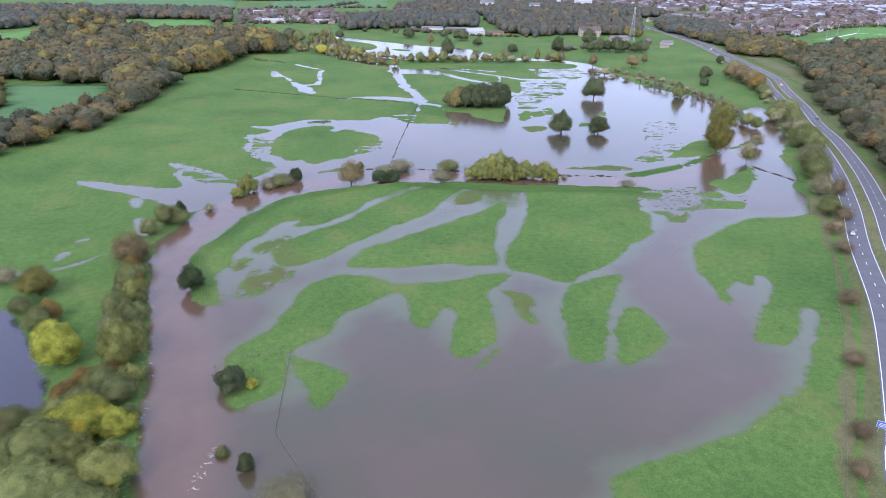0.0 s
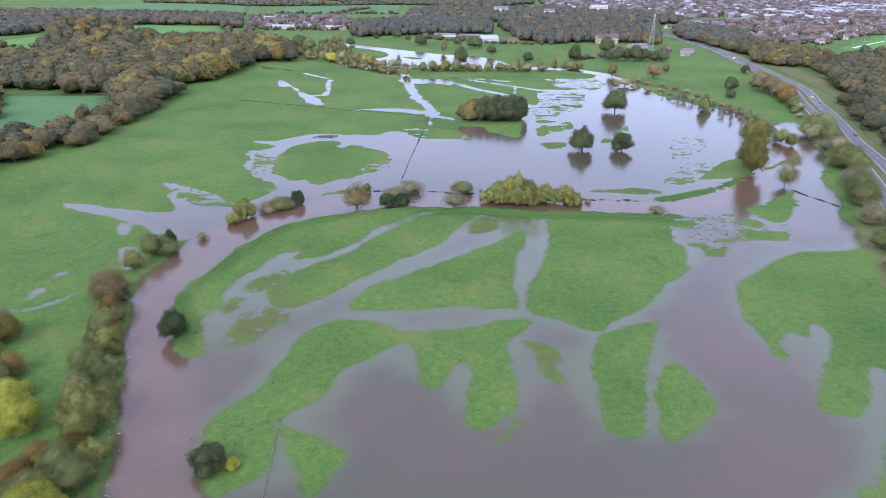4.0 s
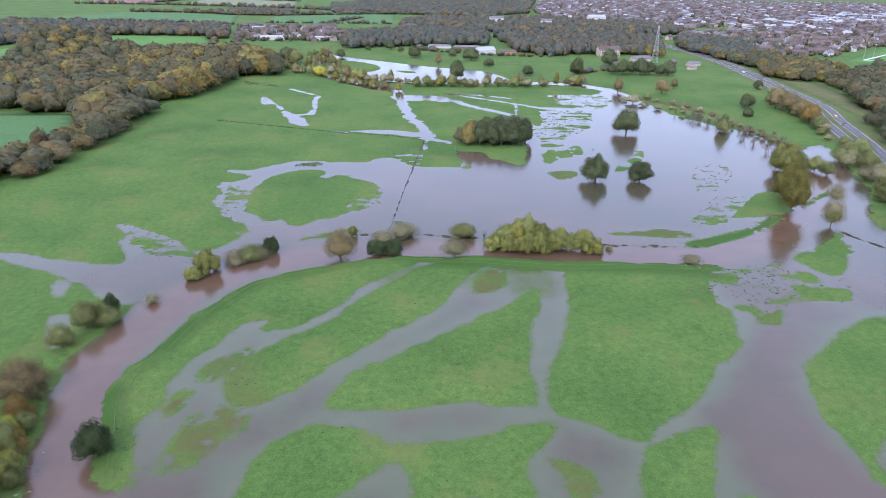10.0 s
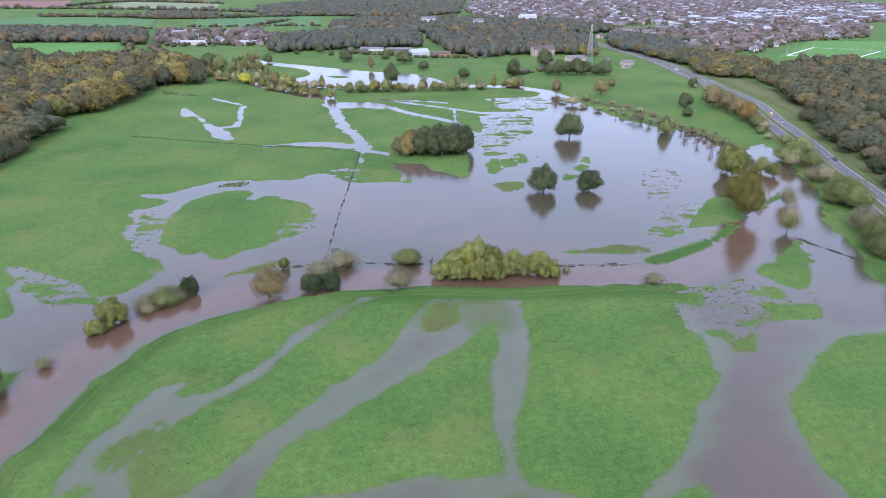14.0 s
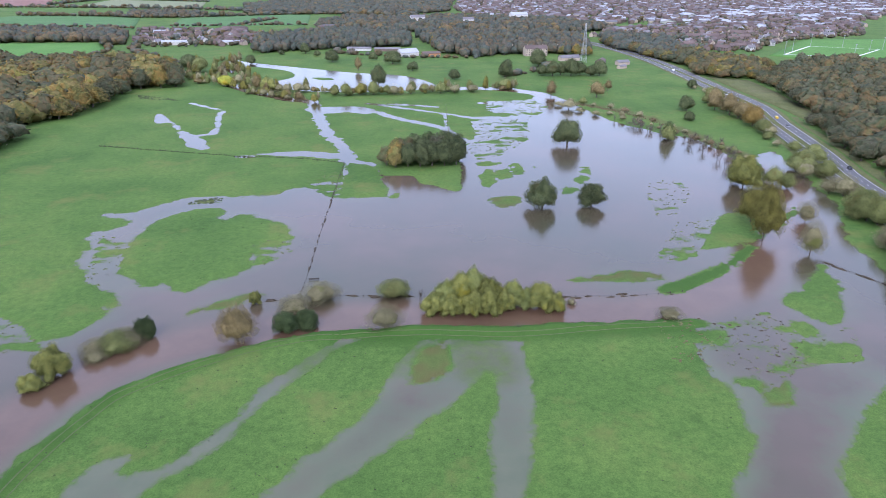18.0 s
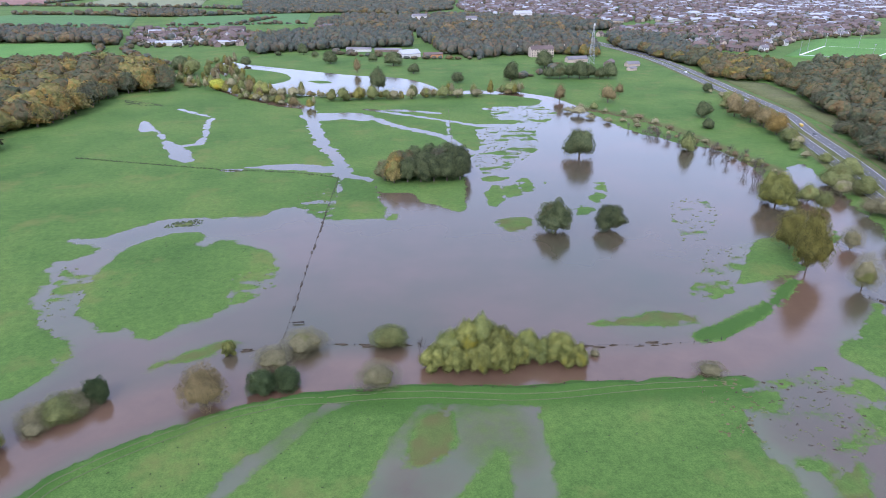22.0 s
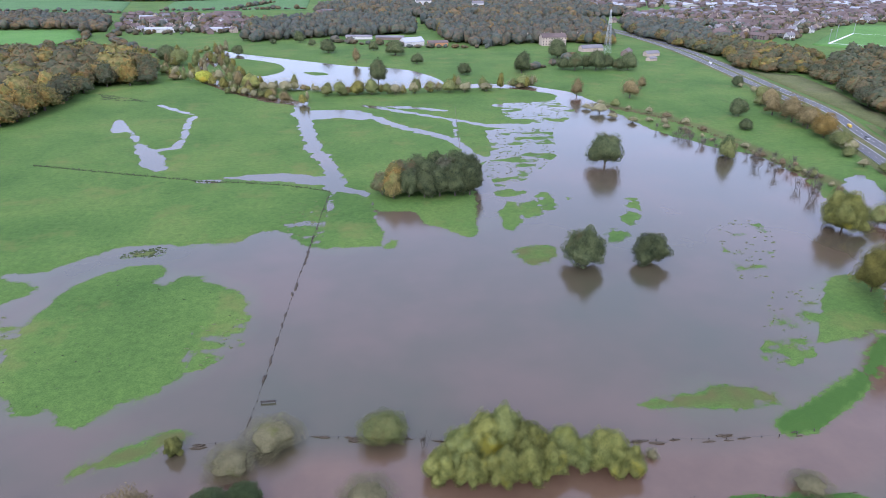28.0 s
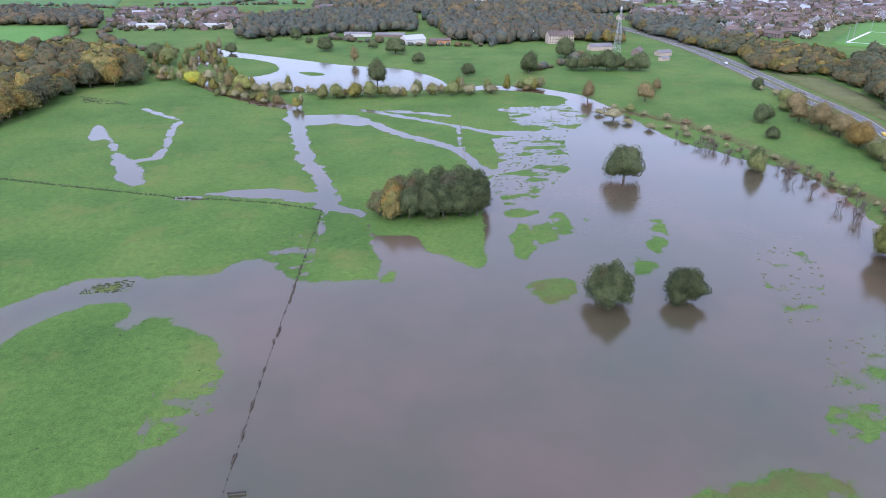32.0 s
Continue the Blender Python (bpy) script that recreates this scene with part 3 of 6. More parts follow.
LEVEE = [(-79.4, 179.9), (-83.9, 192.9), (-88.3, 203.2), (-91.1, 212.9), (-91.5, 221.1), (-87.5, 229.7), (-83.8, 249.8), (-77.6, 267.2), (-69.9, 278.7), (-50, 291.8), (-31.8, 299.1), (-16.1, 301.2), (9.6, 301), (40.7, 297.1), (69.8, 298.4), (95.9, 297.7)]
RIVER = [
    ([(-49.1, 82.3), (-54.1, 98), (-62.3, 121), (-70.3, 144), (-83.1, 170.9), (-91.9, 193.6), (-102.7, 227), (-101.8, 217.8), (-98.9, 246.4), (-91.3, 272.1), (-78.4, 290.5), (-52.1, 303.6), (-15.1, 306.7)], 9),
    ([(-11.1, 311.2), (18.7, 308.2), (49, 306.4), (79.6, 304.6), (100.6, 307.8), (128.9, 322.9), (155.1, 350), (186.5, 386.4), (209, 423.4), (210.8, 460.8), (209.9, 496.7)], 9),
    (GUTTERS["far_reach"][0], 8), (GUTTERS["far_river"][0], 6),
]


def value_noise(x, y, size, seed):
    """Smooth noise from -1 to 1 over cells of the given size."""
    rng = np.random.RandomState(seed)
    table = rng.rand(256, 256) * 2 - 1
    u, v = x / size, y / size
    i, j = np.floor(u).astype(int), np.floor(v).astype(int)
    a, b = u - i, v - j
    a, b = a * a * (3 - 2 * a), b * b * (3 - 2 * b)
    i, j, i1, j1 = i & 255, j & 255, (i + 1) & 255, (j + 1) & 255
    return (table[i, j] * (1 - a) + table[i1, j] * a) * (1 - b) + (table[i, j1] * (1 - a) + table[i1, j1] * a) * b


def line_distance(x, y, pts, closed):
    best = np.full(x.shape, 1e9)
    n = len(pts)
    for k in range(n if closed else n - 1):
        (ax, ay), (bx, by) = pts[k], pts[(k + 1) % n]
        dx, dy = bx - ax, by - ay
        t = np.clip(((x - ax) * dx + (y - ay) * dy) / (dx * dx + dy * dy + 1e-9), 0, 1)
        best = np.minimum(best, (x - ax - t * dx) ** 2 + (y - ay - t * dy) ** 2)
    return np.sqrt(best)


def inside(x, y, pts):
    odd = np.zeros(x.shape, bool)
    n = len(pts)
    for k in range(n):
        (ax, ay), (bx, by) = pts[k], pts[(k + 1) % n]
        if ay != by:
            odd ^= ((ay > y) != (by > y)) & (x < (bx - ax) * (y - ay) / (by - ay) + ax)
    return odd


def rounded(pts):
    """One round of corner cutting, which keeps the outline's run."""
    out = []
    for (ax, ay), (bx, by) in zip(pts, pts[1:] + pts[:1]):
        out += [(0.78 * ax + 0.22 * bx, 0.78 * ay + 0.22 * by), (0.22 * ax + 0.78 * bx, 0.22 * ay + 0.78 * by)]
    return out


def spaced(fine_lo, fine_hi, step, lo, hi, growth):
    mid = list(np.arange(fine_lo, fine_hi, step))
    down, s, at = [], step, fine_lo
    while at > lo:
        s *= growth
        at -= s
        down.append(at)
    up, s, at = [], step, mid[-1]
    while at < hi:
        s *= growth
        at += s
        up.append(at)
    return np.array(down[::-1] + mid + up)


REACH = 9.0
gx = spaced(-185, 235, 1.5, -2600, 2800, 1.09)
gy = np.concatenate([spaced(78, 540, 1.5, -400, 541, 1.12), ])
gy = gy[gy < 542]
more, s = [], 1.6
at = gy[-1]
while at < 4800:
    s = min(2.6 if at < 740 else 5.0, s * 1.02) if at < 1000 else s * 1.08
    at += s
    more.append(at)
gy = np.concatenate([gy, more])
GX, GY = np.meshgrid(gx, gy)
land = np.full(GX.shape, REACH)


def apply_outline(pts, make_land, half=None):
    a = np.array(pts)
    i0, i1 = np.searchsorted(gx, (a[:, 0].min() - 12, a[:, 0].max() + 12))
    j0, j1 = np.searchsorted(gy, (a[:, 1].min() - 12, a[:, 1].max() + 12))
    x, y = GX[j0:j1, i0:i1], GY[j0:j1, i0:i1]
    if half is None:
        ring = rounded(rounded(pts)) if len(pts) > 12 else rounded(pts)
        d = line_distance(x, y, ring, True)
        d = np.where(inside(x, y, ring), d, -d)
    else:
        d = half - line_distance(x, y, pts, False)
    d = np.clip(d, -REACH, REACH)
    old = land[j0:j1, i0:i1]
    land[j0:j1, i0:i1] = np.maximum(old, d) if make_land else np.minimum(old, -d)


for pts in WATERS.values():
    apply_outline(pts, False)
for pts, half in GUTTERS.values():
    apply_outline(pts, False, half)
for pts in LANDS.values():
    apply_outline(pts, True)
# broken ground where tufts and shallow water mingle: outline, share of land
for ring, share in MARSHES:
    a = np.array(ring)
    i0, i1 = np.searchsorted(gx, (a[:, 0].min(), a[:, 0].max()))
    j0, j1 = np.searchsorted(gy, (a[:, 1].min(), a[:, 1].max()))
    x, y = GX[j0:j1, i0:i1], GY[j0:j1, i0:i1]
    patchy = value_noise(x * 0.5, y, 8, 31) * 2.0 + value_noise(x * 0.5, y, 3.4, 32) * 2.2 + share
    land[j0:j1, i0:i1] = np.where(inside(x, y, ring), np.clip(patchy, -3, 3), land[j0:j1, i0:i1])
near = np.clip((900 - GY) / 500, 0.3, 1) * np.where((GX < -150) & (GY > 450), 0.4, 1.0)
land += near * (value_noise(GX, GY, 11, 3) * 1.0 + value_noise(GX, GY, 4.3, 4) * 0.8 + value_noise(GX, GY, 2.1, 5) * 0.5)
ragged = np.clip((GY - 300) / 60, 0, 1) * near * np.where(GX < -150, 0.45, 1.0)
land += ragged * (value_noise(GX * 0.6, GY, 2.6, 15) * 1.2 + value_noise(GX * 0.45, GY, 6, 16) * 0.8)
land += np.clip((GY - 440) / 60, 0, 1) * np.clip((760 - GY) / 60, 0, 1) * np.where(GX < -150, 0.45, 1.0) * (value_noise(GX * 0.7, GY, 4, 17) * 1.5 + value_noise(GX * 0.6, GY, 13, 18) * 0.9)
drowned = np.zeros(GX.shape)
for key in ("wet_patch_a", "wet_patch_b", "wet_patch_c", "channel_islet", "drift_islet"):
    drowned = np.maximum(drowned, inside(GX, GY, LANDS[key]))
land = np.where(drowned > 0, np.minimum(land, 1.5) - 0.7 + value_noise(GX + GY * 0.4, GY * 0.6, 4.5, 23) * 2.0 + value_noise(GX, GY, 2.2, 24) * 1.6, land)
islets = np.zeros(GX.shape)
for pts in LANDS.values():
    area = abs(sum(ax * by - bx * ay for (ax, ay), (bx, by) in zip(pts, pts[1:] + pts[:1]))) / 2
    if area < 520 and pts[0][1] > 300:
        islets = np.maximum(islets, inside(GX, GY, pts))
land = np.where(islets > 0, np.minimum(land, 2.5) - 0.2 + value_noise(GX * 0.7, GY, 3.5, 27) * 1.3 + value_noise(GX * 0.7, GY, 1.9, 28) * 1.1, land)
silt = np.zeros(GX.shape)
for pts, half in RIVER:
    a = np.array(pts)
    i0, i1 = np.searchsorted(gx, (a[:, 0].min() - 30, a[:, 0].max() + 30))
    j0, j1 = np.searchsorted(gy, (a[:, 1].min() - 30, a[:, 1].max() + 30))
    d = line_distance(GX[j0:j1, i0:i1], GY[j0:j1, i0:i1], pts, False)
    silt[j0:j1, i0:i1] = np.maximum(silt[j0:j1, i0:i1], np.clip((half + 5 - d) / 9, 0, 1))
GZ = np.where(land > 0, np.minimum(land * 0.07, 0.34), np.maximum(land * 0.075, -0.55))
GZ += 24 * np.exp(-(((GX + 495) / 70) ** 2 + ((GY - 900) / 60) ** 2)) + 4 * np.exp(-(((GX + 290) / 60) ** 2 + ((GY - 830) / 80) ** 2))  # wooded knoll
levee = np.clip(1 - line_distance(GX, GY, LEVEE, False) / 4.5, 0, 1)
GZ += levee * levee * (3 - 2 * levee) * np.clip(land * 0.5, 0, 1) * 1.5
GZ += np.where(land > 3, value_noise(GX, GY, 7, 8) * 0.06 + value_noise(GX, GY, 40, 9) * 0.08, 0)


rank = np.zeros(GX.shape)
for key in ("wet_patch_a", "wet_patch_b", "wet_patch_c", "channel_islet", "low_islet", "islet_f", "islet_j", "bank_strip", "drift_islet", "gate_islet_a", "reed_islet", "islet_k", "islet_l"):
    rank = np.maximum(rank, np.clip(0.6 + 0.5 * value_noise(GX, GY, 4, 21), 0, 1) * inside(GX, GY, LANDS[key]))
rank = np.maximum(rank, 0.5 * np.clip(1 - line_distance(GX, GY, [(-62, 225), (-58, 212), (-50, 206)], False) / 9, 0, 1))

FAR_BANK = [(152, 684), (166, 672), (178, 656), (194, 633), (206, 604), (214, 564), (217, 531), (218, 506), (221, 491), (228, 470)]
rank = np.maximum(rank, np.clip(1.5 - line_distance(GX, GY, FAR_BANK, False) / 5, 0, 0.9) * np.clip(0.7 + 0.5 * value_noise(GX, GY, 6, 33), 0, 1))


def sheet(name, z, keep, mat, layers):
    rows, cols = GX.shape
    idx = np.arange(rows * cols).reshape(rows, cols)
    quads = np.stack([idx[:-1, :-1], idx[:-1, 1:], idx[1:, 1:], idx[1:, :-1]], -1)[keep]
    used, inv = np.unique(quads, return_inverse=True)
    quads = inv.reshape(-1, 4)
    me = bpy.data.meshes.new(name)
    me.vertices.add(len(used))
    co = np.stack([GX.ravel()[used], GY.ravel()[used], z.ravel()[used]], 1)
    me.vertices.foreach_set("co", co.ravel())
    me.loops.add(quads.size)
    me.loops.foreach_set("vertex_index", quads.ravel().astype(np.int32))
    me.polygons.add(len(quads))
    me.polygons.foreach_set("loop_start", np.arange(0, quads.size, 4, dtype=np.int32))
    me.update(calc_edges=True)
    for key, values in layers.items():
        at = me.attributes.new(key, "FLOAT", "POINT")
        at.data.foreach_set("value", values.ravel()[used].astype(np.float32))
    me.materials.append(mat)
    me.shade_smooth()
    return new(name, me)


lush = 0.9 * np.clip(1.5 - line_distance(GX, GY, [(x - 1.0, y + 1.0) for x, y in LEVEE], False) / 5.0, 0, 1) * np.clip(0.75 + 0.5 * value_noise(GX, GY, 6, 26), 0, 1)
lush = np.maximum(lush, 0.75 * np.clip(1.7 - line_distance(GX, GY, [(-14, 299), (20, 298), (60, 296), (95, 295)], False) / 5.5, 0, 1))
lush = np.maximum(lush, 0.8 * inside(GX, GY, LANDS["outer_bank"]))
every = np.ones((GX.shape[0] - 1, GX.shape[1] - 1), bool)
wet = np.clip((0.4 - land) / 5.0, 0, 1)
ground = tagged(sheet("ground", GZ, every, GRASS, {"wet": wet, "rank": rank, "lush": lush}), "green grazed pasture on a flat valley floor", "ground", kind="structure")


def blurred(field, reach, rounds):
    """A field averaged over so many cells to each side, again and again."""
    for _ in range(rounds):
        for axis in (0, 1):
            pad = np.pad(field, [(reach + 1, reach) if a == axis else (0, 0) for a in (0, 1)], mode="edge")
            total = np.cumsum(pad, axis=axis)
            field = (np.take(total, range(2 * reach + 1, total.shape[axis]), axis) - np.take(total, range(total.shape[axis] - 2 * reach - 1), axis)) / (2 * reach + 1)
    return field


spread = blurred((land < 0).astype(float), 4, 3)  # 0.5 at a straight shore, 1 far out on open water
THIN = (  # runs where the flood only wets the sward
    ([(25, 294), (27, 278)], 8), ([(9, 294), (2, 285)], 7), ([(-14, 293), (-24, 284)], 5))
thin = np.zeros(GX.shape)
for line, half in THIN:
    thin = np.maximum(thin, np.clip((half + 4 - line_distance(GX, GY, line, False)) / 6, 0, 1))
low = np.minimum.reduce([land[:-1, :-1], land[:-1, 1:], land[1:, 1:], land[1:, :-1]])
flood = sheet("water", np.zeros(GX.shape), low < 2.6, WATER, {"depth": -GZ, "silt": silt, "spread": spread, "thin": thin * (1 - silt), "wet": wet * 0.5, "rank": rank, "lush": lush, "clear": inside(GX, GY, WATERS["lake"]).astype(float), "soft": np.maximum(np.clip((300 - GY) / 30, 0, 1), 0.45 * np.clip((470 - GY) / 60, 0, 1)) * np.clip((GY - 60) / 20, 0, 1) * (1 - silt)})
tagged(flood, "brown turbid flood water lying over the meadows and river", "water", kind="structure")


def ground_z(x, y):
    i = min(max(int(np.searchsorted(gx, x)), 1), len(gx) - 1)
    j = min(max(int(np.searchsorted(gy, y)), 1), len(gy) - 1)
    u = min(max((x - gx[i - 1]) / (gx[i] - gx[i - 1]), 0), 1)
    v = min(max((y - gy[j - 1]) / (gy[j] - gy[j - 1]), 0), 1)
    low, top = GZ[j - 1, i - 1] * (1 - u) + GZ[j - 1, i] * u, GZ[j, i - 1] * (1 - u) + GZ[j, i] * u
    return float(low * (1 - v) + top * v)


BROWN_TUFT = plain("brown_rank_grass", (0.115, 0.100, 0.048), 0.95, scale=0.3)
RUT = plain("worn_rut", (0.072, 0.098, 0.030), 0.95, scale=1.0)
DARK_TUFT = plain("dark_rank_grass", (0.048, 0.068, 0.024), 0.9, scale=1.0)
PALE_DRIFT = plain("pale_drift", (0.45, 0.43, 0.38), 0.8)
GRASS_TUFT = plain("wet_grass_tufts", (0.10, 0.12, 0.045), 0.9, scale=1.0)


# ---- trees ----
def leaf_cards(rng, at, way, leaf, slim, jitter, lift=0.0):
    """Small three-cornered leaf sprays at the given places, facing roughly outward."""
    n = way + rng.randn(*way.shape) * jitter
    n /= np.linalg.norm(n, axis=1)[:, None]
    u = np.cross(n, rng.randn(*n.shape))
    u[:, 2] += lift
    u /= np.linalg.norm(u, axis=1)[:, None]
    w = np.cross(n, u)
    w /= np.linalg.norm(w, axis=1)[:, None]
    s = (leaf * (0.6 + 0.9 * rng.rand(len(n))))[:, None]
    return np.stack([at + u * s, at - u * s * 0.6 + w * s * slim, at - u * s * 0.6 - w * s * slim], 1).reshape(-1, 3)


def crown_mesh(name, mat, seed, lobes, leaves, leaf, base=0.1, ball=3, core=0.85, slim=0.7, lobe=0.15, ragged=0.16, lift=0.0):
    """A crown one metre wide and high, standing on z = 0: one lobed leafy body with loose leaf sprays on and round it."""
    rng = np.random.RandomState(seed)
    heart = np.array((0, 0, base + (1 - base) * 0.40))
    tall, wide = (1 - base) * 0.60, 0.5
    k = np.arange(lobes) + 0.5
    up, turn = 1 - 1.3 * k / lobes, k * 2.39996 + rng.rand() * 6
    way = np.stack([np.sqrt(1 - up * up) * np.cos(turn), np.sqrt(1 - up * up) * np.sin(turn), up], 1) + rng.randn(lobes, 3) * 0.14
    rad = lobe * (0.72 + 0.56 * rng.rand(lobes))
    way /= np.linalg.norm(way, axis=1)[:, None]
    shrink = 1 + ragged * (rng.rand(lobes) * 1.4 - 1.1)
    mid = way * (np.array((wide, wide, tall)) - lobe * 0.85) * shrink[:, None]
    bm = bmesh.new()
    bmesh.ops.create_icosphere(bm, subdivisions=ball, radius=1)
    d = np.array([v.co[:] for v in bm.verts])
    faces = [tuple(v.index for v in f.verts) for f in bm.faces]
    bm.free()
    d /= np.linalg.norm(d, axis=1)[:, None]
    along = d @ mid.T
    disc = along ** 2 - ((mid ** 2).sum(1) - rad ** 2)[None]
    hit = np.where(disc > 0, along + np.sqrt(np.maximum(disc, 0)), 0)
    floor_r = 0.46 / np.sqrt((d[:, 0] / wide) ** 2 + (d[:, 1] / wide) ** 2 + (d[:, 2] / tall) ** 2)
    r = np.maximum(hit.max(axis=1), floor_r)
    drift = Vector(rng.rand(3) * 40)
    r = r * (1 + 0.20 * np.array([noise.noise(Vector(q * 2.1) + drift * 1.3) for q in d]))
    grain = np.array([noise.noise(Vector(q * 5) + drift) + 0.9 * noise.noise(Vector(q * 13) - drift) + 0.3 * rng.randn() for q in d])
    out = d * (r * (1 + 0.085 * grain))[:, None]
    out[:, :2] *= (1.06 - 0.24 * np.clip(out[:, 2] / tall, -0.6, 1))[:, None]  # narrower towards the top
    body = heart + out * core
    body[:, 2] = np.maximum(body[:, 2], base * 0.75 - 0.01)
    tri, share = np.array(faces)[rng.randint(0, len(faces), leaves)], rng.dirichlet((1, 1, 1), leaves)[:, :, None]
    skin, facing = (out[tri] * share).sum(1), (d[tri] * share).sum(1)
    at = heart + skin * (core + (1.06 - core) * rng.rand(leaves) ** 0.8)[:, None] + rng.randn(leaves, 3) * (0.008 if ball > 3 else 0.012)
    keep = at[:, 2] > base * 0.7
    cards = leaf_cards(rng, at[keep], facing[keep], leaf, slim, 0.9, lift)
    n = len(body)
    faces += [(n + i, n + i + 1, n + i + 2) for i in range(0, len(cards), 3)]
    me = mesh_of(name, np.concatenate([body, cards]), faces, mat)
    me.polygons.foreach_set("use_smooth", [True] * len(faces))
    return me


def trunk_mesh(seed, height=0.55, thick=0.035, limbs=5):
    rng = np.random.RandomState(seed)
    bm = bmesh.new()
    rod(bm, (0, 0, -0.05), (0.01, 0.0, height * 0.5), thick, thick * 0.72, 7)
    rod(bm, (0.01, 0, height * 0.48), (0.0, 0.02, height), thick * 0.72, thick * 0.4, 7)
    for k in range(limbs):
        a = k * 6.283 / limbs + rng.rand()
        r, z = 0.22 + 0.12 * rng.rand(), height * (0.4 + 0.4 * rng.rand())
        rod(bm, (0.01, 0, z), (r * math.cos(a), r * math.sin(a), z + 0.2 + 0.15 * rng.rand()), thick * 0.4, thick * 0.12, 5)
    me = bpy.data.meshes.new("trunk")
    bm.to_mesh(me)
    bm.free()
    me.materials.append(BARK)
    return me


def twig_mesh(rng, mat):
    """One thin bare stem that leans out and forks."""
    bm = bmesh.new()
    a, r = rng.rand() * 6.283, 0.18 * rng.rand()
    foot = Vector((r * math.cos(a), r * math.sin(a), -0.03))
    tip = Vector((foot.x * 2.2 + 0.12 * rng.randn(), foot.y * 2.2 + 0.12 * rng.randn(), 0.6 + 0.4 * rng.rand()))
    half = foot.lerp(tip, 0.5) + Vector((0.02 * rng.randn(), 0.02 * rng.randn(), 0.03))
    rod(bm, foot, half, 0.011, 0.008, 4)
    rod(bm, half, tip, 0.008, 0.003, 4)
    for _ in range(2):
        rod(bm, half, half + Vector((0.12 * rng.randn(), 0.12 * rng.randn(), 0.18 + 0.12 * rng.rand())), 0.006, 0.003, 3)
    me = bpy.data.meshes.new("stem")
    bm.to_mesh(me)
    bm.free()
    me.materials.append(mat)
    return me


def tree_kind(name, label, category, group, crowns, trunk):
    """One of each crown as a whole tree, put away from the view until it is copied."""
    made = []
    for me in crowns:
        root = tagged(new(name), label, category, group)
        part("trunk" if trunk else "stem", trunk or STEM, BARK, root)
        part("crown", me, None, root)
        made.append(root)
    return made


def plant(kinds, spots, seed):
    """Stands a tree on every spot (x, y, width, height); the first ones use the originals."""
    rng = random.Random(seed)
    fresh = list(kinds)
    for k, (x, y, w, h) in enumerate(spots):
        m = pose(x, y, max(ground_z(x, y), -0.5) - 0.05, 0, 0, rng.uniform(0, 360)) @ Matrix.Diagonal((w, w, h, 1))
        if fresh:
            fresh.pop(0).matrix_basis = m
        else:
            model = rng.choice(kinds)
            copy_thing(model, m @ Matrix.Diagonal([1 / v for v in model.scale] + [1]))
    for spare in fresh:
        for o in list(spare.children):
            bpy.data.objects.remove(o)
        bpy.data.objects.remove(spare)


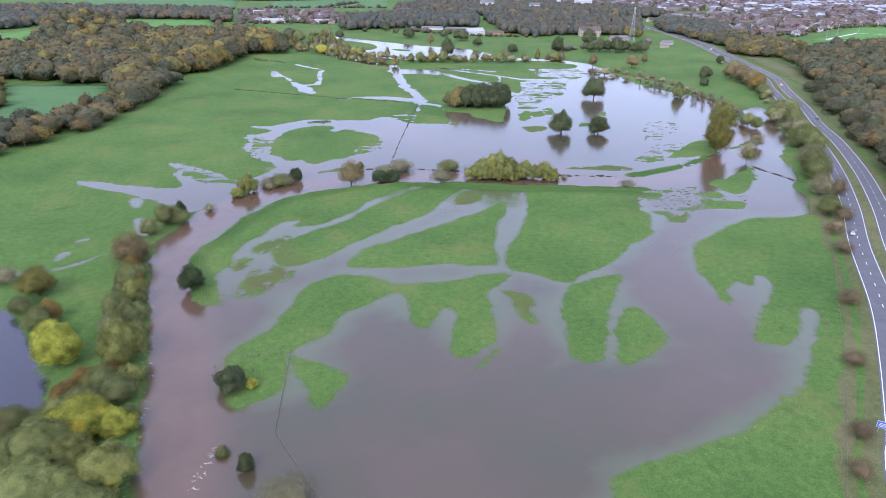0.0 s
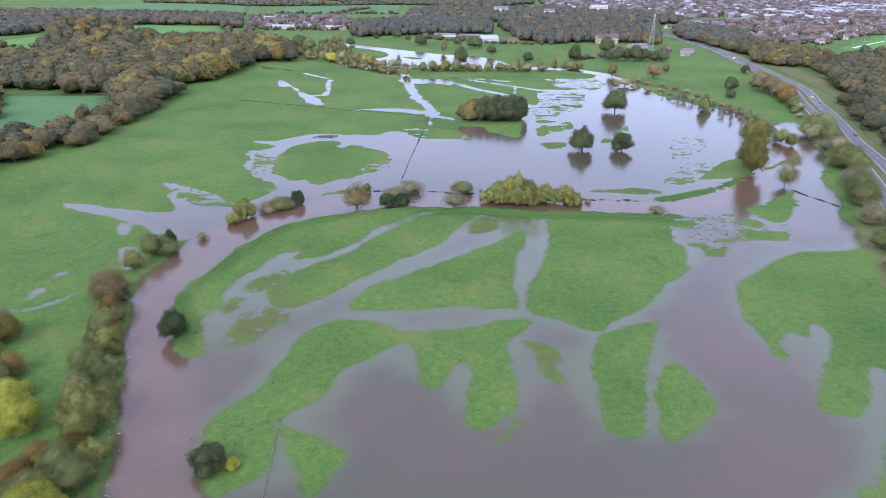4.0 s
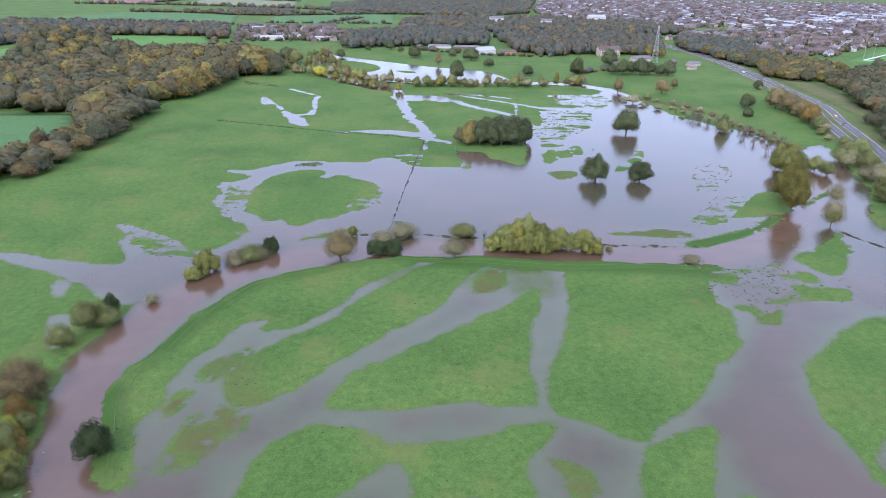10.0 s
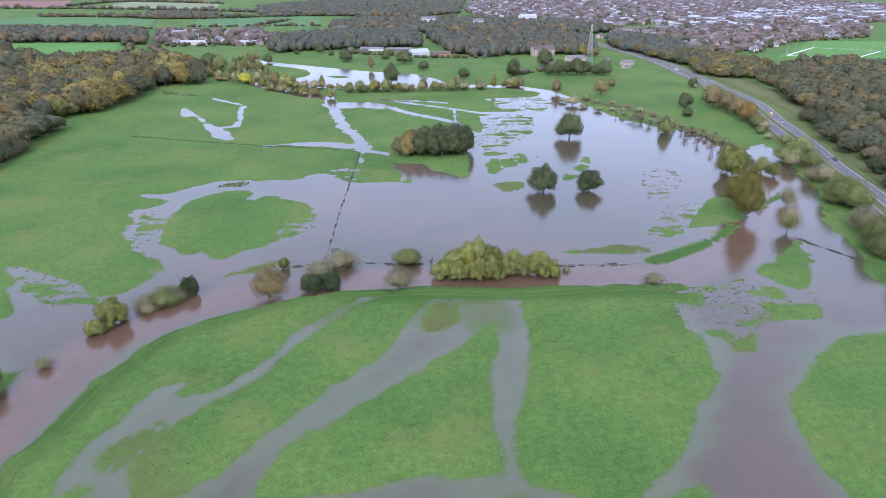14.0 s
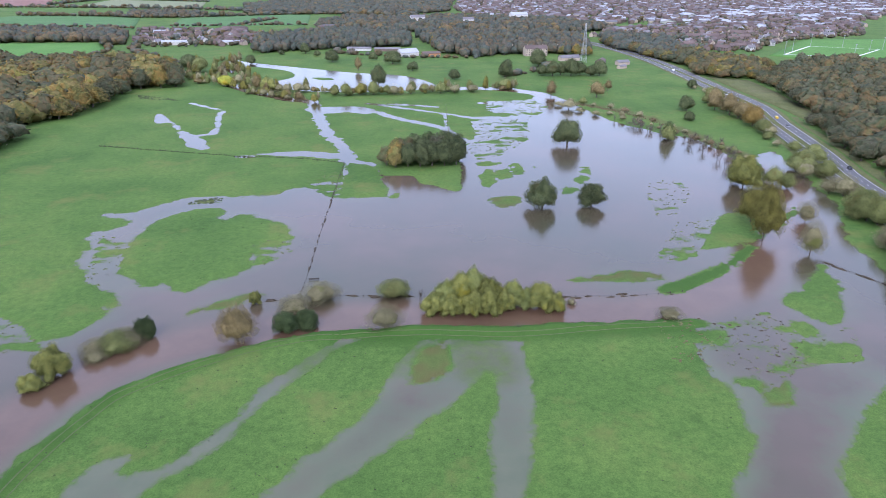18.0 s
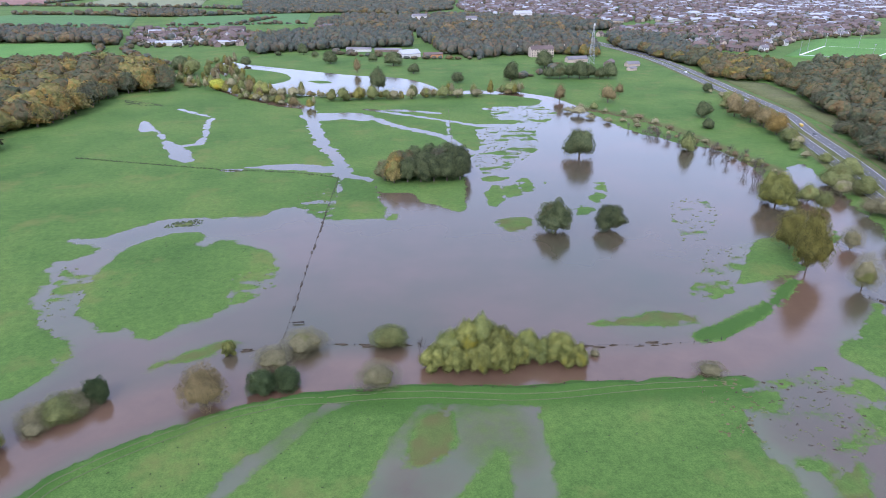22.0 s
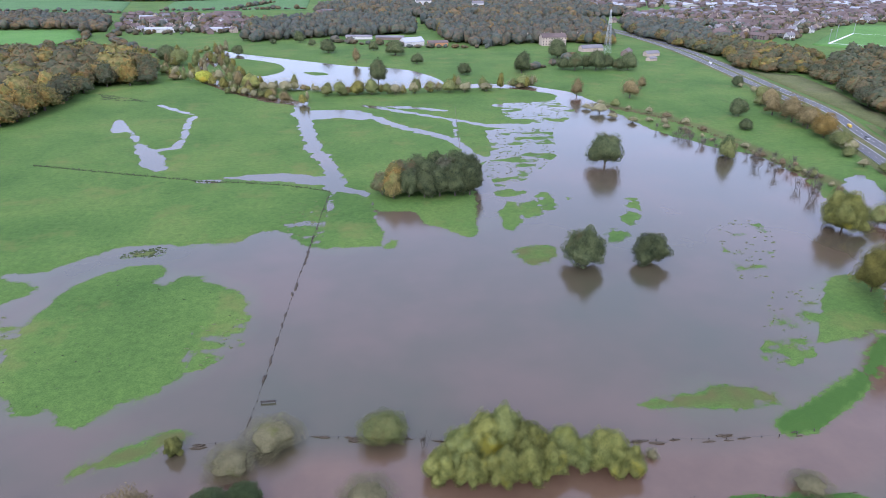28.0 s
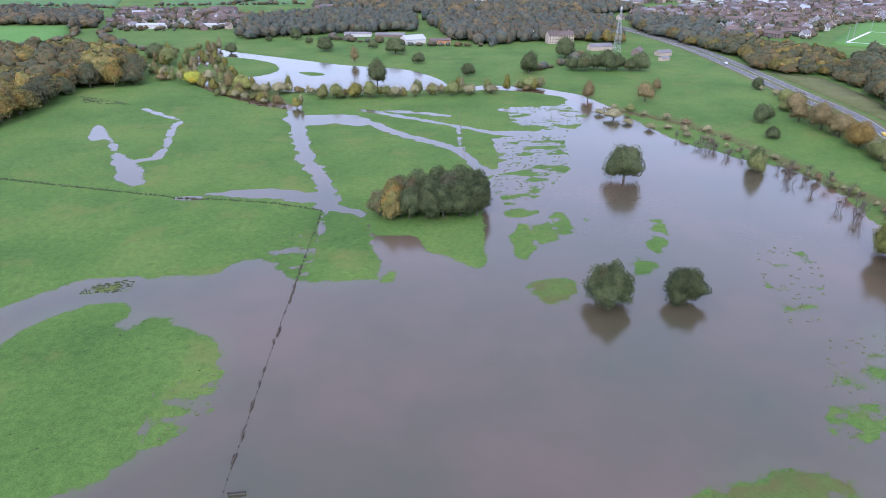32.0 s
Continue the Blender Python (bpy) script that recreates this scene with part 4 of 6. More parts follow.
TREES = {  # x, y, width, height
    "willow": [(15, 311.5, 8.5, 7.6), (24.5, 315.5, 10.5, 12.4), (33.5, 313.5, 9.5, 12.0), (21, 309.2, 7.8, 8.2), (27.5, 308.6, 8.4, 9.6), (32.8, 309.0, 7.6, 10.0), (37.6, 309.8, 7.4, 8.6), (50.3, 310.5, 10, 9.9), (54.6, 308.6, 7, 7.2), (-43.9, 323.2, 4.1, 5.2), (187.2, 428.6, 17.6, 17.8), (-91.7, 286, 8.8, 9.9), (-95, 279.9, 6.4, 5.4), (-98.3, 745.1, 17.9, 14.6), (-86, 145.9, 10.9, 14.9), (-69.4, 101.9, 12.7, 9.2), (-98.7, 180.3, 7.9, 7.9), (-80, 136.1, 7.2, 6), (-89.4, 135.9, 7.2, 4.3), (-79.6, 105.8, 10.7, 7.5), (-87, 147.5, 11.9, 11.4)],
    "willow_g": [(19.5, 314.5, 10, 10.6), (29.2, 317, 10.5, 13.4), (42, 313.5, 8.6, 9.6), (45.6, 311.2, 6.8, 8), (-86.4, 108.7, 15.6, 10.1), (-82.5, 95.3, 16.4, 9.6), (-91.6, 105.5, 10.7, 7.5), (-70.1, 91.3, 14.9, 8.4), (-84.0, 101.0, 11.0, 8.2), (-76.0, 97.5, 10.0, 7.4), (-89.0, 119.5, 9.5, 7.6)],
    "willow_o": [(-130.6, 182.9, 12, 11), (156.1, 358, 13, 28), (-13.4, 720.5, 12.5, 13), (162.9, 379, 12, 19)],
    "shrub": [(61.4, 312.5, 3.7, 2.8), (-1.2, 303.2, 12, 8.8), (-22.4, 324.7, 14.4, 6.5), (-30.3, 317.6, 12.8, 5.7), (-77.8, 301.7, 12.1, 5.4), (-84.9, 297.5, 10.5, 4.8), (187.7, 377.2, 9.3, 11.2), (167.3, 343.4, 10.7, 15.7), (90.4, 300.1, 8.8, 4), (-101.9, 261.9, 5.2, 4.4), (-83.9, 292.9, 7.6, 4.3), (183.8, 592, 7.8, 5.4), (156.7, 641.9, 18.2, 9.6), (186.2, 601.1, 7.4, 7.3), (-133.1, 787.3, 16.5, 14.2), (-80.6, 734.7, 15.1, 11.2), (-70, 733.8, 15.2, 12.9), (-87.4, 738.4, 12.7, 10.7), (16.6, 718.7, 14.1, 11.1), (31.5, 720.9, 12.6, 14), (44.5, 724.8, 15.2, 12.1), (72.1, 722, 13.5, 10.5), (89.9, 725.3, 15.3, 9.6), (-31.3, 97.1, 12.7, 6.3)]
    + [(-146.5, 191.2, 9.4, 6.8), (178.7, 289.3, 10.7, 12.2), (227.6, 438.6, 13.1, 11.9), (230.8, 404.9, 10.8, 7.7), (238.7, 437.2, 11.7, 8.5), (180.4, 612.4, 8.3, 3.9), (151.5, 655.4, 11.3, 5.5), (161.3, 628.7, 10.7, 5.2), (170.3, 614, 10.4, 5), (-96.4, 160, 7.2, 7.1), (-84.5, 127.3, 8.2, 4.5), (302.7, 722, 7.1, 5.6), (303.3, 701.6, 9.4, 6.8), (265.9, 533.9, 11.6, 9.1), (253.9, 506.6, 8.5, 5.6), (270.8, 553, 11.2, 10.1), (269.8, 539.7, 10.2, 7.9), (166.1, 668.9, 8.3, 4.6), (179.4, 646.6, 6.8, 4.5), (189.3, 634, 8.6, 6.9), (201.1, 602.5, 8.8, 6.4), (209.4, 562.5, 6.7, 4.3), (211.6, 547.1, 8.4, 4.1), (228.4, 408.4, 15, 11.8)]
    + [(201.2, 339.2, 15.1, 12.2), (223.8, 413, 12.4, 9.7), (200.9, 344, 12.4, 11.1), (178.9, 288, 11.7, 10.3)],
    "shrub_g": [(2.6, 324.4, 12.3, 6.5), (206.8, 433.4, 10.5, 10.4), (208.2, 423.5, 8.5, 9.3), (233, 454.2, 15.5, 9.3), (238.2, 457, 15.6, 13.9), (238, 439.9, 10.7, 8.9), (-80.2, 299.2, 12.6, 5.7), (-109.7, 246.9, 9, 6.7), (190.2, 528.1, 8.8, 13.5), (194.6, 536.2, 10.3, 12), (-191.9, 881.2, 21.1, 19.6), (-36.4, 717.8, 10.7, 8.9), (-26.5, 717.7, 12.4, 13.7), (-2.2, 720.5, 15, 13.5), (59.3, 722.7, 12.7, 11.5), (125, 745.2, 19.5, 10.5), (-103.6, 187.9, 8.2, 10.2), (-97.4, 170, 8.5, 7.2), (-90.1, 148.3, 6.2, 5.2), (-118.9, 162.3, 8.2, 8.1), (-79.8, 129, 9.9, 7.9), (-87.2, 125.5, 9.4, 6.3), (-98, 116, 11.4, 8), (-48.5, 110.6, 3.5, 2.9)]
    + [(-114.3, 244.1, 8.7, 9.8), (-111.3, 247.4, 7.2, 8.3), (-115.9, 233, 7.6, 8.5), (-102.9, 180.9, 5.9, 6.6), (250.2, 464.8, 16.3, 13.2), (214.8, 380.3, 14.9, 14.1), (192, 323.2, 11.7, 15.3), (227.6, 390.9, 11.5, 9), (215.5, 375.2, 17, 14.9), (236.3, 450.1, 13.4, 10), (195.5, 322.9, 11.5, 12.5), (-110.1, 208.5, 6.1, 6.5), (-103.7, 196.1, 5.8, 5.7), (-91.5, 167.9, 6.8, 6.5), (-87.7, 157.1, 7.1, 7), (-85.7, 134.1, 8.5, 7.1), (-73.1, 120.6, 5.8, 5.8), (-91.2, 123, 8, 5.1), (-94.7, 117.3, 9, 6), (-68.7, 105, 7.1, 7.5), (-98.8, 113.4, 8.8, 7.3), (-130.3, 172.3, 7.6, 5.7), (-108.2, 208.8, 5.1, 6.2), (-105.6, 188.5, 6.1, 6.9)]
    + [(-99.8, 170.1, 8.3, 8.5), (-93, 165.7, 6.7, 7.2), (-95.4, 178.3, 4.4, 5.4), (299.5, 683.2, 12.3, 10.4), (293.3, 659.2, 14, 12.8), (287.9, 614.2, 12.7, 11.5), (267.4, 547.3, 10.8, 9.6), (258.8, 525, 8.9, 6.6), (258.2, 495.2, 10.8, 7), (281.2, 653, 10.7, 8.9), (173.2, 657.1, 8.9, 6.8), (214.8, 503.3, 6, 3), (216.2, 492.2, 5.9, 5.5), (239.3, 438.1, 14.7, 11.4), (216.6, 369.8, 16.1, 12.8), (190.8, 315.8, 15.7, 11.7), (237.8, 457.3, 12.3, 10.3), (212.3, 376.9, 12.1, 10.2), (189.4, 313.6, 11.4, 10.7), (167.9, 262.2, 11.2, 9.3), (265.6, 540.9, 13.2, 11.2)],
    "twig": [(11.3, 320, 3.5, 6.2), (183.1, 566.3, 9.6, 7.7), (189.1, 553.8, 10.1, 7.4), (197.2, 510.6, 8.5, 7.4), (199.8, 496.5, 8.8, 7.8), (199, 477.5, 9, 9.2), (196.9, 463.1, 8.7, 10.1), (182, 573.6, 9.5, 5.8), (187.4, 566.5, 9.3, 6.3), (191.9, 557.5, 8.5, 5.6), (211.7, 532.3, 7.4, 6.5), (215.9, 524.7, 7.3, 6.4), (220.5, 514, 7.1, 6.7), (213.3, 491.4, 7.6, 8.3), (202.7, 469.1, 9.4, 10.4)],
    "ivy": [(-31.6, 304.5, 8.7, 6.6), (-25.5, 306.3, 7.9, 6.6), (-73.6, 305, 6.4, 7.6), (-72.6, 304.9, 4.8, 7.2), (-82.7, 187.7, 8.5, 9.7), (-111.1, 253.2, 4.9, 7.8), (191.3, 530.5, 8.2, 14.3)],
    "browntree": [(-45.2, 299.5, 12.3, 12.9), (157.1, 699.8, 11.6, 16.2), (195.3, 687.7, 16.3, 17.3), (217.3, 721, 8.7, 12.8), (-18.2, 881.7, 9.8, 17.2), (-110, 753.8, 10.5, 18.1), (-111.7, 208.9, 13.4, 12), (278.8, 616.7, 13.6, 15.2), (272.3, 623.1, 14, 14.2), (274.5, 591.2, 13.8, 14.7), (284.7, 648.2, 16.3, 16.6), (273.6, 602.5, 17.6, 19.6), (273.9, 585.5, 15.4, 16.5)],
    "oak": [(75.7, 408.7, 14.1, 14.5), (99.5, 408.6, 12.3, 11.3), (120.9, 523, 17.8, 19.7), (234.1, 588.6, 7.9, 7.5), (247.2, 624.7, 11, 13.1), (247.8, 621.9, 10.8, 13.3), (232.6, 585.5, 7.3, 7.6), (136, 806.5, 16.9, 21.3), (81.6, 801.9, 11.8, 12.3), (42.5, 871, 14.1, 11.4), (22.5, 934.7, 21.2, 18.1), (-1.2, 972.4, 11.1, 12), (-51.2, 960.1, 19.3, 16.3), (-74.4, 1023.3, 9.2, 8.9), (-92.8, 1055.4, 14.9, 15.8), (-149, 954.2, 13, 12.6), (-124.2, 1046.7, 9.4, 6.4), (193.3, 895.5, 22.9, 22.1), (180, 824, 13, 13), (190, 818, 16, 18), (201, 826, 14, 15), (210, 817, 17, 21), (222, 823, 15, 16), (231, 815, 12, 13), (241, 816, 16, 19), (-206.8, 897.2, 21.7, 19.9), (3.4, 772.8, 15.6, 23.5), (-53.6, 134.7, 8.1, 6.4)]
    + [(-41.8, 106, 3.4, 5.6), (301.8, 725.3, 8.6, 10.4)],
    "willow_y": [(-144.4, 783.7, 17.3, 12.1), (-102.8, 144.6, 12.3, 12), (-83, 117.9, 16.5, 7.9), (-74.6, 117.7, 9, 5.9), (-48.4, 134.9, 3.2, 3), (-111.6, 155.9, 9.6, 6.2), (-105.7, 193.9, 5.7, 5.5)],
    "shrub_o": [(-117.8, 167.3, 6.8, 7.6), (-86.3, 138.5, 7.6, 4.6), (-93.6, 130.1, 7, 4.8), (-102.9, 189.1, 7.7, 7.3), (-91.6, 135.9, 7.2, 5), (-107.9, 200.1, 7.1, 7.1), (282.6, 594.5, 12.8, 12.3), (273.7, 569.4, 15.2, 14.9), (269.6, 562.8, 17, 16.3)],
    "scrub": [(171.5, 256.5, 9.6, 6.9), (187.1, 289, 9.1, 9.7), (131.3, 182.1, 8, 5.6), (112.7, 147.3, 7, 4.9), (96.9, 117.8, 6.2, 5.2), (89.2, 105.3, 5.5, 5.5), (196.6, 622.4, 10.6, 4.8), (204.8, 585.7, 7, 4.1), (211.6, 529.5, 5.9, 3.6), (212.8, 513, 5.9, 5.8), (159.6, 241.9, 9.1, 6.5), (152.6, 223, 8.5, 5.1)],
}
TRUNK = trunk_mesh(1)
STEM = trunk_mesh(2, 0.5, 0.022, 7)
KINDS = {}


def grow(key, spots, seed):
    """More trees of a kind that stands already."""
    name, label, crowns, trunk = KINDS[key]
    plant(tree_kind(name, label, "bush" if "bush" in name else "tree", name.replace("_", " ") + "s along the valley", crowns, trunk), spots, seed)


STANDS = (  # kind, name, label, lobes, leaves, leaf size, foot of the crown, fineness, solid core, leaf shape, lobe size, raggedness, upright sprays
    ("oak", "oak_tree", "dark green broad oak tree with a rounded crown", 20, 11000, 0.016, 0.07, 4, 0.84, 0.7, 0.19, 0.42, 0.0),
    ("willow", "willow_tree", "yellowish-green bushy willow tree at the water", 24, 16000, 0.012, 0.00, 4, 0.88, 0.5, 0.17, 0.34, 0.3),
    ("willow_y", "yellow_willow_tree", "bright yellow-green autumn willow by the river", 24, 14000, 0.013, 0.00, 4, 0.87, 0.6, 0.18, 0.32, 0.0),
    ("willow_g", "grey_green_willow_tree", "grey-green willow with drooping boughs by the river", 22, 15000, 0.012, 0.00, 4, 0.87, 0.45, 0.18, 0.34, 0.3),
    ("willow_o", "olive_willow_tree", "tall olive-brown willow standing in flood water", 26, 12000, 0.015, 0.00, 3, 0.76, 0.4, 0.17, 0.32, 0.5),
    ("shrub", "sallow_bush", "grey-brown half-bare sallow bush in the flood", 26, 13000, 0.017, 0.00, 3, 0.58, 0.18, 0.17, 0.22, 0.5),
    ("shrub_g", "green_bush", "dull green riverside bush with thinning leaves", 22, 10000, 0.016, 0.00, 3, 0.74, 0.4, 0.19, 0.28, 0.4),
    ("shrub_o", "russet_bush", "russet autumn bush beside the bank", 22, 9000, 0.017, 0.00, 3, 0.76, 0.6, 0.18, 0.28, 0.0),
    ("scrub", "thorn_scrub", "brown leafless thorn scrub on the road verge", 24, 9000, 0.020, 0.00, 3, 0.54, 0.18, 0.18, 0.26, 0.6),
    ("ivy", "ivy_clad_tree", "dark ivy-covered tree at the river edge", 24, 9000, 0.017, 0.05, 3, 0.78, 0.7, 0.17, 0.30, 0.0),
    ("browntree", "autumn_tree", "brown thin-leaved autumn tree", 28, 12000, 0.015, 0.06, 3, 0.68, 0.4, 0.17, 0.26, 0.3),
)
for n, (key, name, label, lobes, leaves, leaf, base, ball, core, slim, lobe, ragged, lift) in enumerate(STANDS):
    count = 3 if key in ("oak", "willow", "shrub", "shrub_g") else 2
    crowns = [crown_mesh("crown", LEAF[key], 20 * n + v, lobes, leaves, leaf, base, ball, core, slim, lobe, ragged, lift) for v in range(count)]
    light = [crown_mesh("crown", LEAF[key], 20 * n + v + 7, 16, 2400, leaf * 1.25, min(base, 0.05), 3, core, slim, lobe * 1.15, ragged * 0.8, lift * 0.6) for v in range(count)]
    trunk = TRUNK if base > 0.03 else None
    KINDS[key] = (name, label, light, trunk)
    for far, models in ((False, crowns), (True, light)):
        spots = [q for q in TREES[key] if (q[1] > 430) == far]
        if spots:
            plant(tree_kind(name, label, "bush" if "bush" in name or "scrub" in name else "tree", name.replace("_", " ") + "s along the valley", models, trunk), spots, n + 30 * far)

stands = []
for v in range(2):
    root = tagged(new("bare_willow_stump"), "bare grey-brown willow stems standing in flood water", "bush", "bare stems along the drowned bank")
    trng = np.random.RandomState(300 + v)
    for _ in range(6):
        part("stem", twig_mesh(trng, BARK), BARK, root)
    part("twig_crown", crown_mesh("twig_crown", LEAF["bare"], 310 + v, 14, 520, 0.034, 0.05, 1, 0.2, 0.12, 0.2, 0.4, 1.2), None, root)
    stands.append(root)
srng = random.Random(57)
DROWNED = [(182, 592), (192, 566), (202, 540), (209, 518), (213, 494), (212, 470), (206, 450), (204, 432)]
fringe = [(q.x + srng.uniform(-5, 4), q.y + srng.uniform(-2, 2), srng.uniform(4.5, 8.5), srng.uniform(4.5, 8.5)) for q in smooth_line(DROWNED, 4.5)]
plant(stands, TREES["twig"] + fringe[::2], 55)
grow("shrub", [(x + 6, y, w * 0.8, h * 0.55) for x, y, w, h in fringe[1::4]], 58)
grow("scrub", [(x + 5, y + 1, w * 0.7, h * 0.5) for x, y, w, h in fringe[3::4]], 59)


def scatter(ring, step, seed, jitter=0.38):
    """Spots about step metres apart inside an outline, and their distance to its edge."""
    rng = np.random.RandomState(seed)
    a = np.array(ring)
    x, y = np.meshgrid(np.arange(a[:, 0].min(), a[:, 0].max(), step), np.arange(a[:, 1].min(), a[:, 1].max(), step))
    x, y = (v.ravel() + rng.uniform(-jitter, jitter, v.size) * step for v in (x, y))
    ok = inside(x, y, ring)
    return x[ok], y[ok], line_distance(x[ok], y[ok], ring, True)


def merged(name, meshes, spots, seed, label, category):
    """Many copies of light meshes joined into one stand."""
    rng = np.random.RandomState(seed)
    base = []
    for me in meshes:
        co = np.zeros(len(me.vertices) * 3)
        me.vertices.foreach_get("co", co)
        loops = np.zeros(len(me.loops), np.int32)
        me.loops.foreach_get("vertex_index", loops)
        sizes = np.zeros(len(me.polygons), np.int32)
        me.polygons.foreach_get("loop_total", sizes)
        mats = np.zeros(len(me.polygons), np.int32)
        me.polygons.foreach_get("material_index", mats)
        base.append((co.reshape(-1, 3), loops, sizes, mats))
    cos, loops, sizes, mats, start = [], [], [], [], 0
    for x, y, w, d, h, turn in spots:
        co, lo, si, ma = base[rng.randint(len(base))]
        c, s = math.cos(turn), math.sin(turn)
        p = co * (w, d, h)
        cos.append(np.stack([p[:, 0] * c - p[:, 1] * s + x, p[:, 0] * s + p[:, 1] * c + y, p[:, 2] + ground_z(x, y) - 0.1], 1))
        loops.append(lo + start)
        sizes.append(si)
        mats.append(ma)
        start += len(co)
    cos, loops, sizes, mats = (np.concatenate(v) for v in (cos, loops, sizes, mats))
    me = bpy.data.meshes.new(name)
    me.vertices.add(len(cos))
    me.vertices.foreach_set("co", cos.ravel())
    me.loops.add(len(loops))
    me.loops.foreach_set("vertex_index", loops.astype(np.int32))
    me.polygons.add(len(sizes))
    me.polygons.foreach_set("loop_start", np.concatenate([[0], np.cumsum(sizes)[:-1]]).astype(np.int32))
    me.polygons.foreach_set("material_index", mats.astype(np.int32))
    me.polygons.foreach_set("use_smooth", np.ones(len(sizes), bool))
    me.update(calc_edges=True)
    for m in meshes[0].materials:
        me.materials.append(m)
    return tagged(new(name, me), label, category, kind="stuff")


# ---- fields beyond the valley floor ----
FIELDS = (
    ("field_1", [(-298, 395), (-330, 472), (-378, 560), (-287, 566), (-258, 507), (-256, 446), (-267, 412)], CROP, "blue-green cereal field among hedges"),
    ("field_2", [(-590, 841), (-647, 976), (-615, 1067), (-521, 911), (-505, 818)], LEY, "bright green grass field behind the wood"),
    ("field_3", [(-642, 1240), (-588, 1238), (-424, 1231), (-372, 1106), (-384, 1034), (-417, 919), (-477, 965), (-560, 1077)], LEY, "bright green grass field behind the wood"),
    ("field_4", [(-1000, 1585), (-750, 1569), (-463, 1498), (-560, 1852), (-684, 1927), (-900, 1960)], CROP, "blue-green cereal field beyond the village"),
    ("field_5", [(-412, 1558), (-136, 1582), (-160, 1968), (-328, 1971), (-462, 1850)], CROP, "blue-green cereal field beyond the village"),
    ("field_6", [(-1268, 2482), (-1086, 2567), (-1327, 3183), (-1629, 3178)], SOIL, "ploughed red-brown field on the skyline"),
    ("field_7", [(-959, 2439), (-520, 2283), (-621, 2817), (-1044, 3053)], STUBBLE, "pale stubble field on the skyline"),
    ("field_8", [(318, 560), (333, 640), (345, 735), (354, 800), (385, 770), (372, 700), (350, 620), (335, 570)], VERGE, "rough brownish grass slope beside the road"),
    ("field_9", [(531, 975), (644, 1100), (719, 1192), (880, 1187), (720, 960), (590, 893)], LEY, "green sports ground at the edge of town"),
)


def field(name, ring, mat, label):
    """A sheet that lies close over the ground."""
    bm = bmesh.new()
    bm.faces.new([bm.verts.new((x, y, 0)) for x, y in ring])
    for _ in range(5):
        bmesh.ops.triangulate(bm, faces=bm.faces)
        bmesh.ops.subdivide_edges(bm, edges=[e for e in bm.edges if e.calc_length() > 24], cuts=1)
    bmesh.ops.triangulate(bm, faces=bm.faces)
    bmesh.ops.recalc_face_normals(bm, faces=bm.faces)
    if sum(f.normal.z for f in bm.faces) < 0:
        bmesh.ops.reverse_faces(bm, faces=bm.faces)
    for v in bm.verts:
        v.co.z = ground_z(v.co.x, v.co.y) + 0.3
    hem = bmesh.ops.extrude_edge_only(bm, edges=[e for e in bm.edges if e.is_boundary])
    for v in hem["geom"]:
        if isinstance(v, bmesh.types.BMVert):
            v.co.z -= 0.7
    me = bpy.data.meshes.new(name)
    bm.to_mesh(me)
    bm.free()
    me.materials.append(mat)
    me.shade_smooth()
    return tagged(new(name, me), label, "field", kind="structure")


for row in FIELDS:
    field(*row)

# ---- woods ----
WOOD_KINDS, FAR_DOMES = {}, {}


def dome_mesh(name, mat, seed, ball, leaves, leaf):
    """A rounded canopy one metre wide and high with bosses and hollows and loose leaves on it."""
    rng = np.random.RandomState(seed)
    bm = bmesh.new()
    bmesh.ops.create_icosphere(bm, subdivisions=ball, radius=0.5)
    push = Vector(rng.rand(3) * 50)
    for v in bm.verts:
        d = v.co.normalized()
        r = 0.40 + 0.20 * noise.noise(d * 2.4 + push) + 0.09 * noise.noise(d * 6 + push) + 0.02 * rng.randn()
        v.co = Vector((d.x * r * 1.12, d.y * r * 1.12, 0.47 + d.z * r * (1.1 if d.z > 0 else 1.0)))
    bm.verts.index_update()
    verts = [tuple(v.co) for v in bm.verts]
    faces = [tuple(v.index for v in f.verts) for f in bm.faces]
    bm.free()
    body = np.array(verts)
    at = body[rng.randint(0, len(body), leaves)] + rng.randn(leaves, 3) * 0.03
    cards = leaf_cards(rng, at, at - np.array((0, 0, 0.4)), leaf, 0.7, 0.25)
    k = len(body)
    faces += [(k + i, k + i + 1, k + i + 2) for i in range(0, len(cards), 3)]
    me = mesh_of(name, np.concatenate([body, cards]), faces, mat)
    me.polygons.foreach_set("use_smooth", [True] * len(faces))
    return me


for n, (key, label) in enumerate((("wood", "brown and green autumn broadleaf tree at the wood edge"), ("wood_y", "golden-brown autumn tree at the wood edge"), ("wood_d", "dark green tree at the wood edge"))):
    crowns = [crown_mesh("crown", LEAF[key], 400 + 10 * n + v, 22, 1150, 0.038, 0.03, 2, 0.80, 0.6, 0.17, 0.28) for v in range(3)]
    light = [dome_mesh("canopy", LEAF[key], 500 + 10 * n + v, 2, 240, 0.06) for v in range(3)]
    # far canopies wear the leaf tones with haze mixed in
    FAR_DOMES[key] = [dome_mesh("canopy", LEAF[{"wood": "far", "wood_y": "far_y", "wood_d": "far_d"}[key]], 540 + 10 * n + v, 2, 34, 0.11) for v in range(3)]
    WOOD_KINDS[key] = (tree_kind("woodland_tree", label, "tree", "trees of the wood edge", crowns, TRUNK), light, [], [])
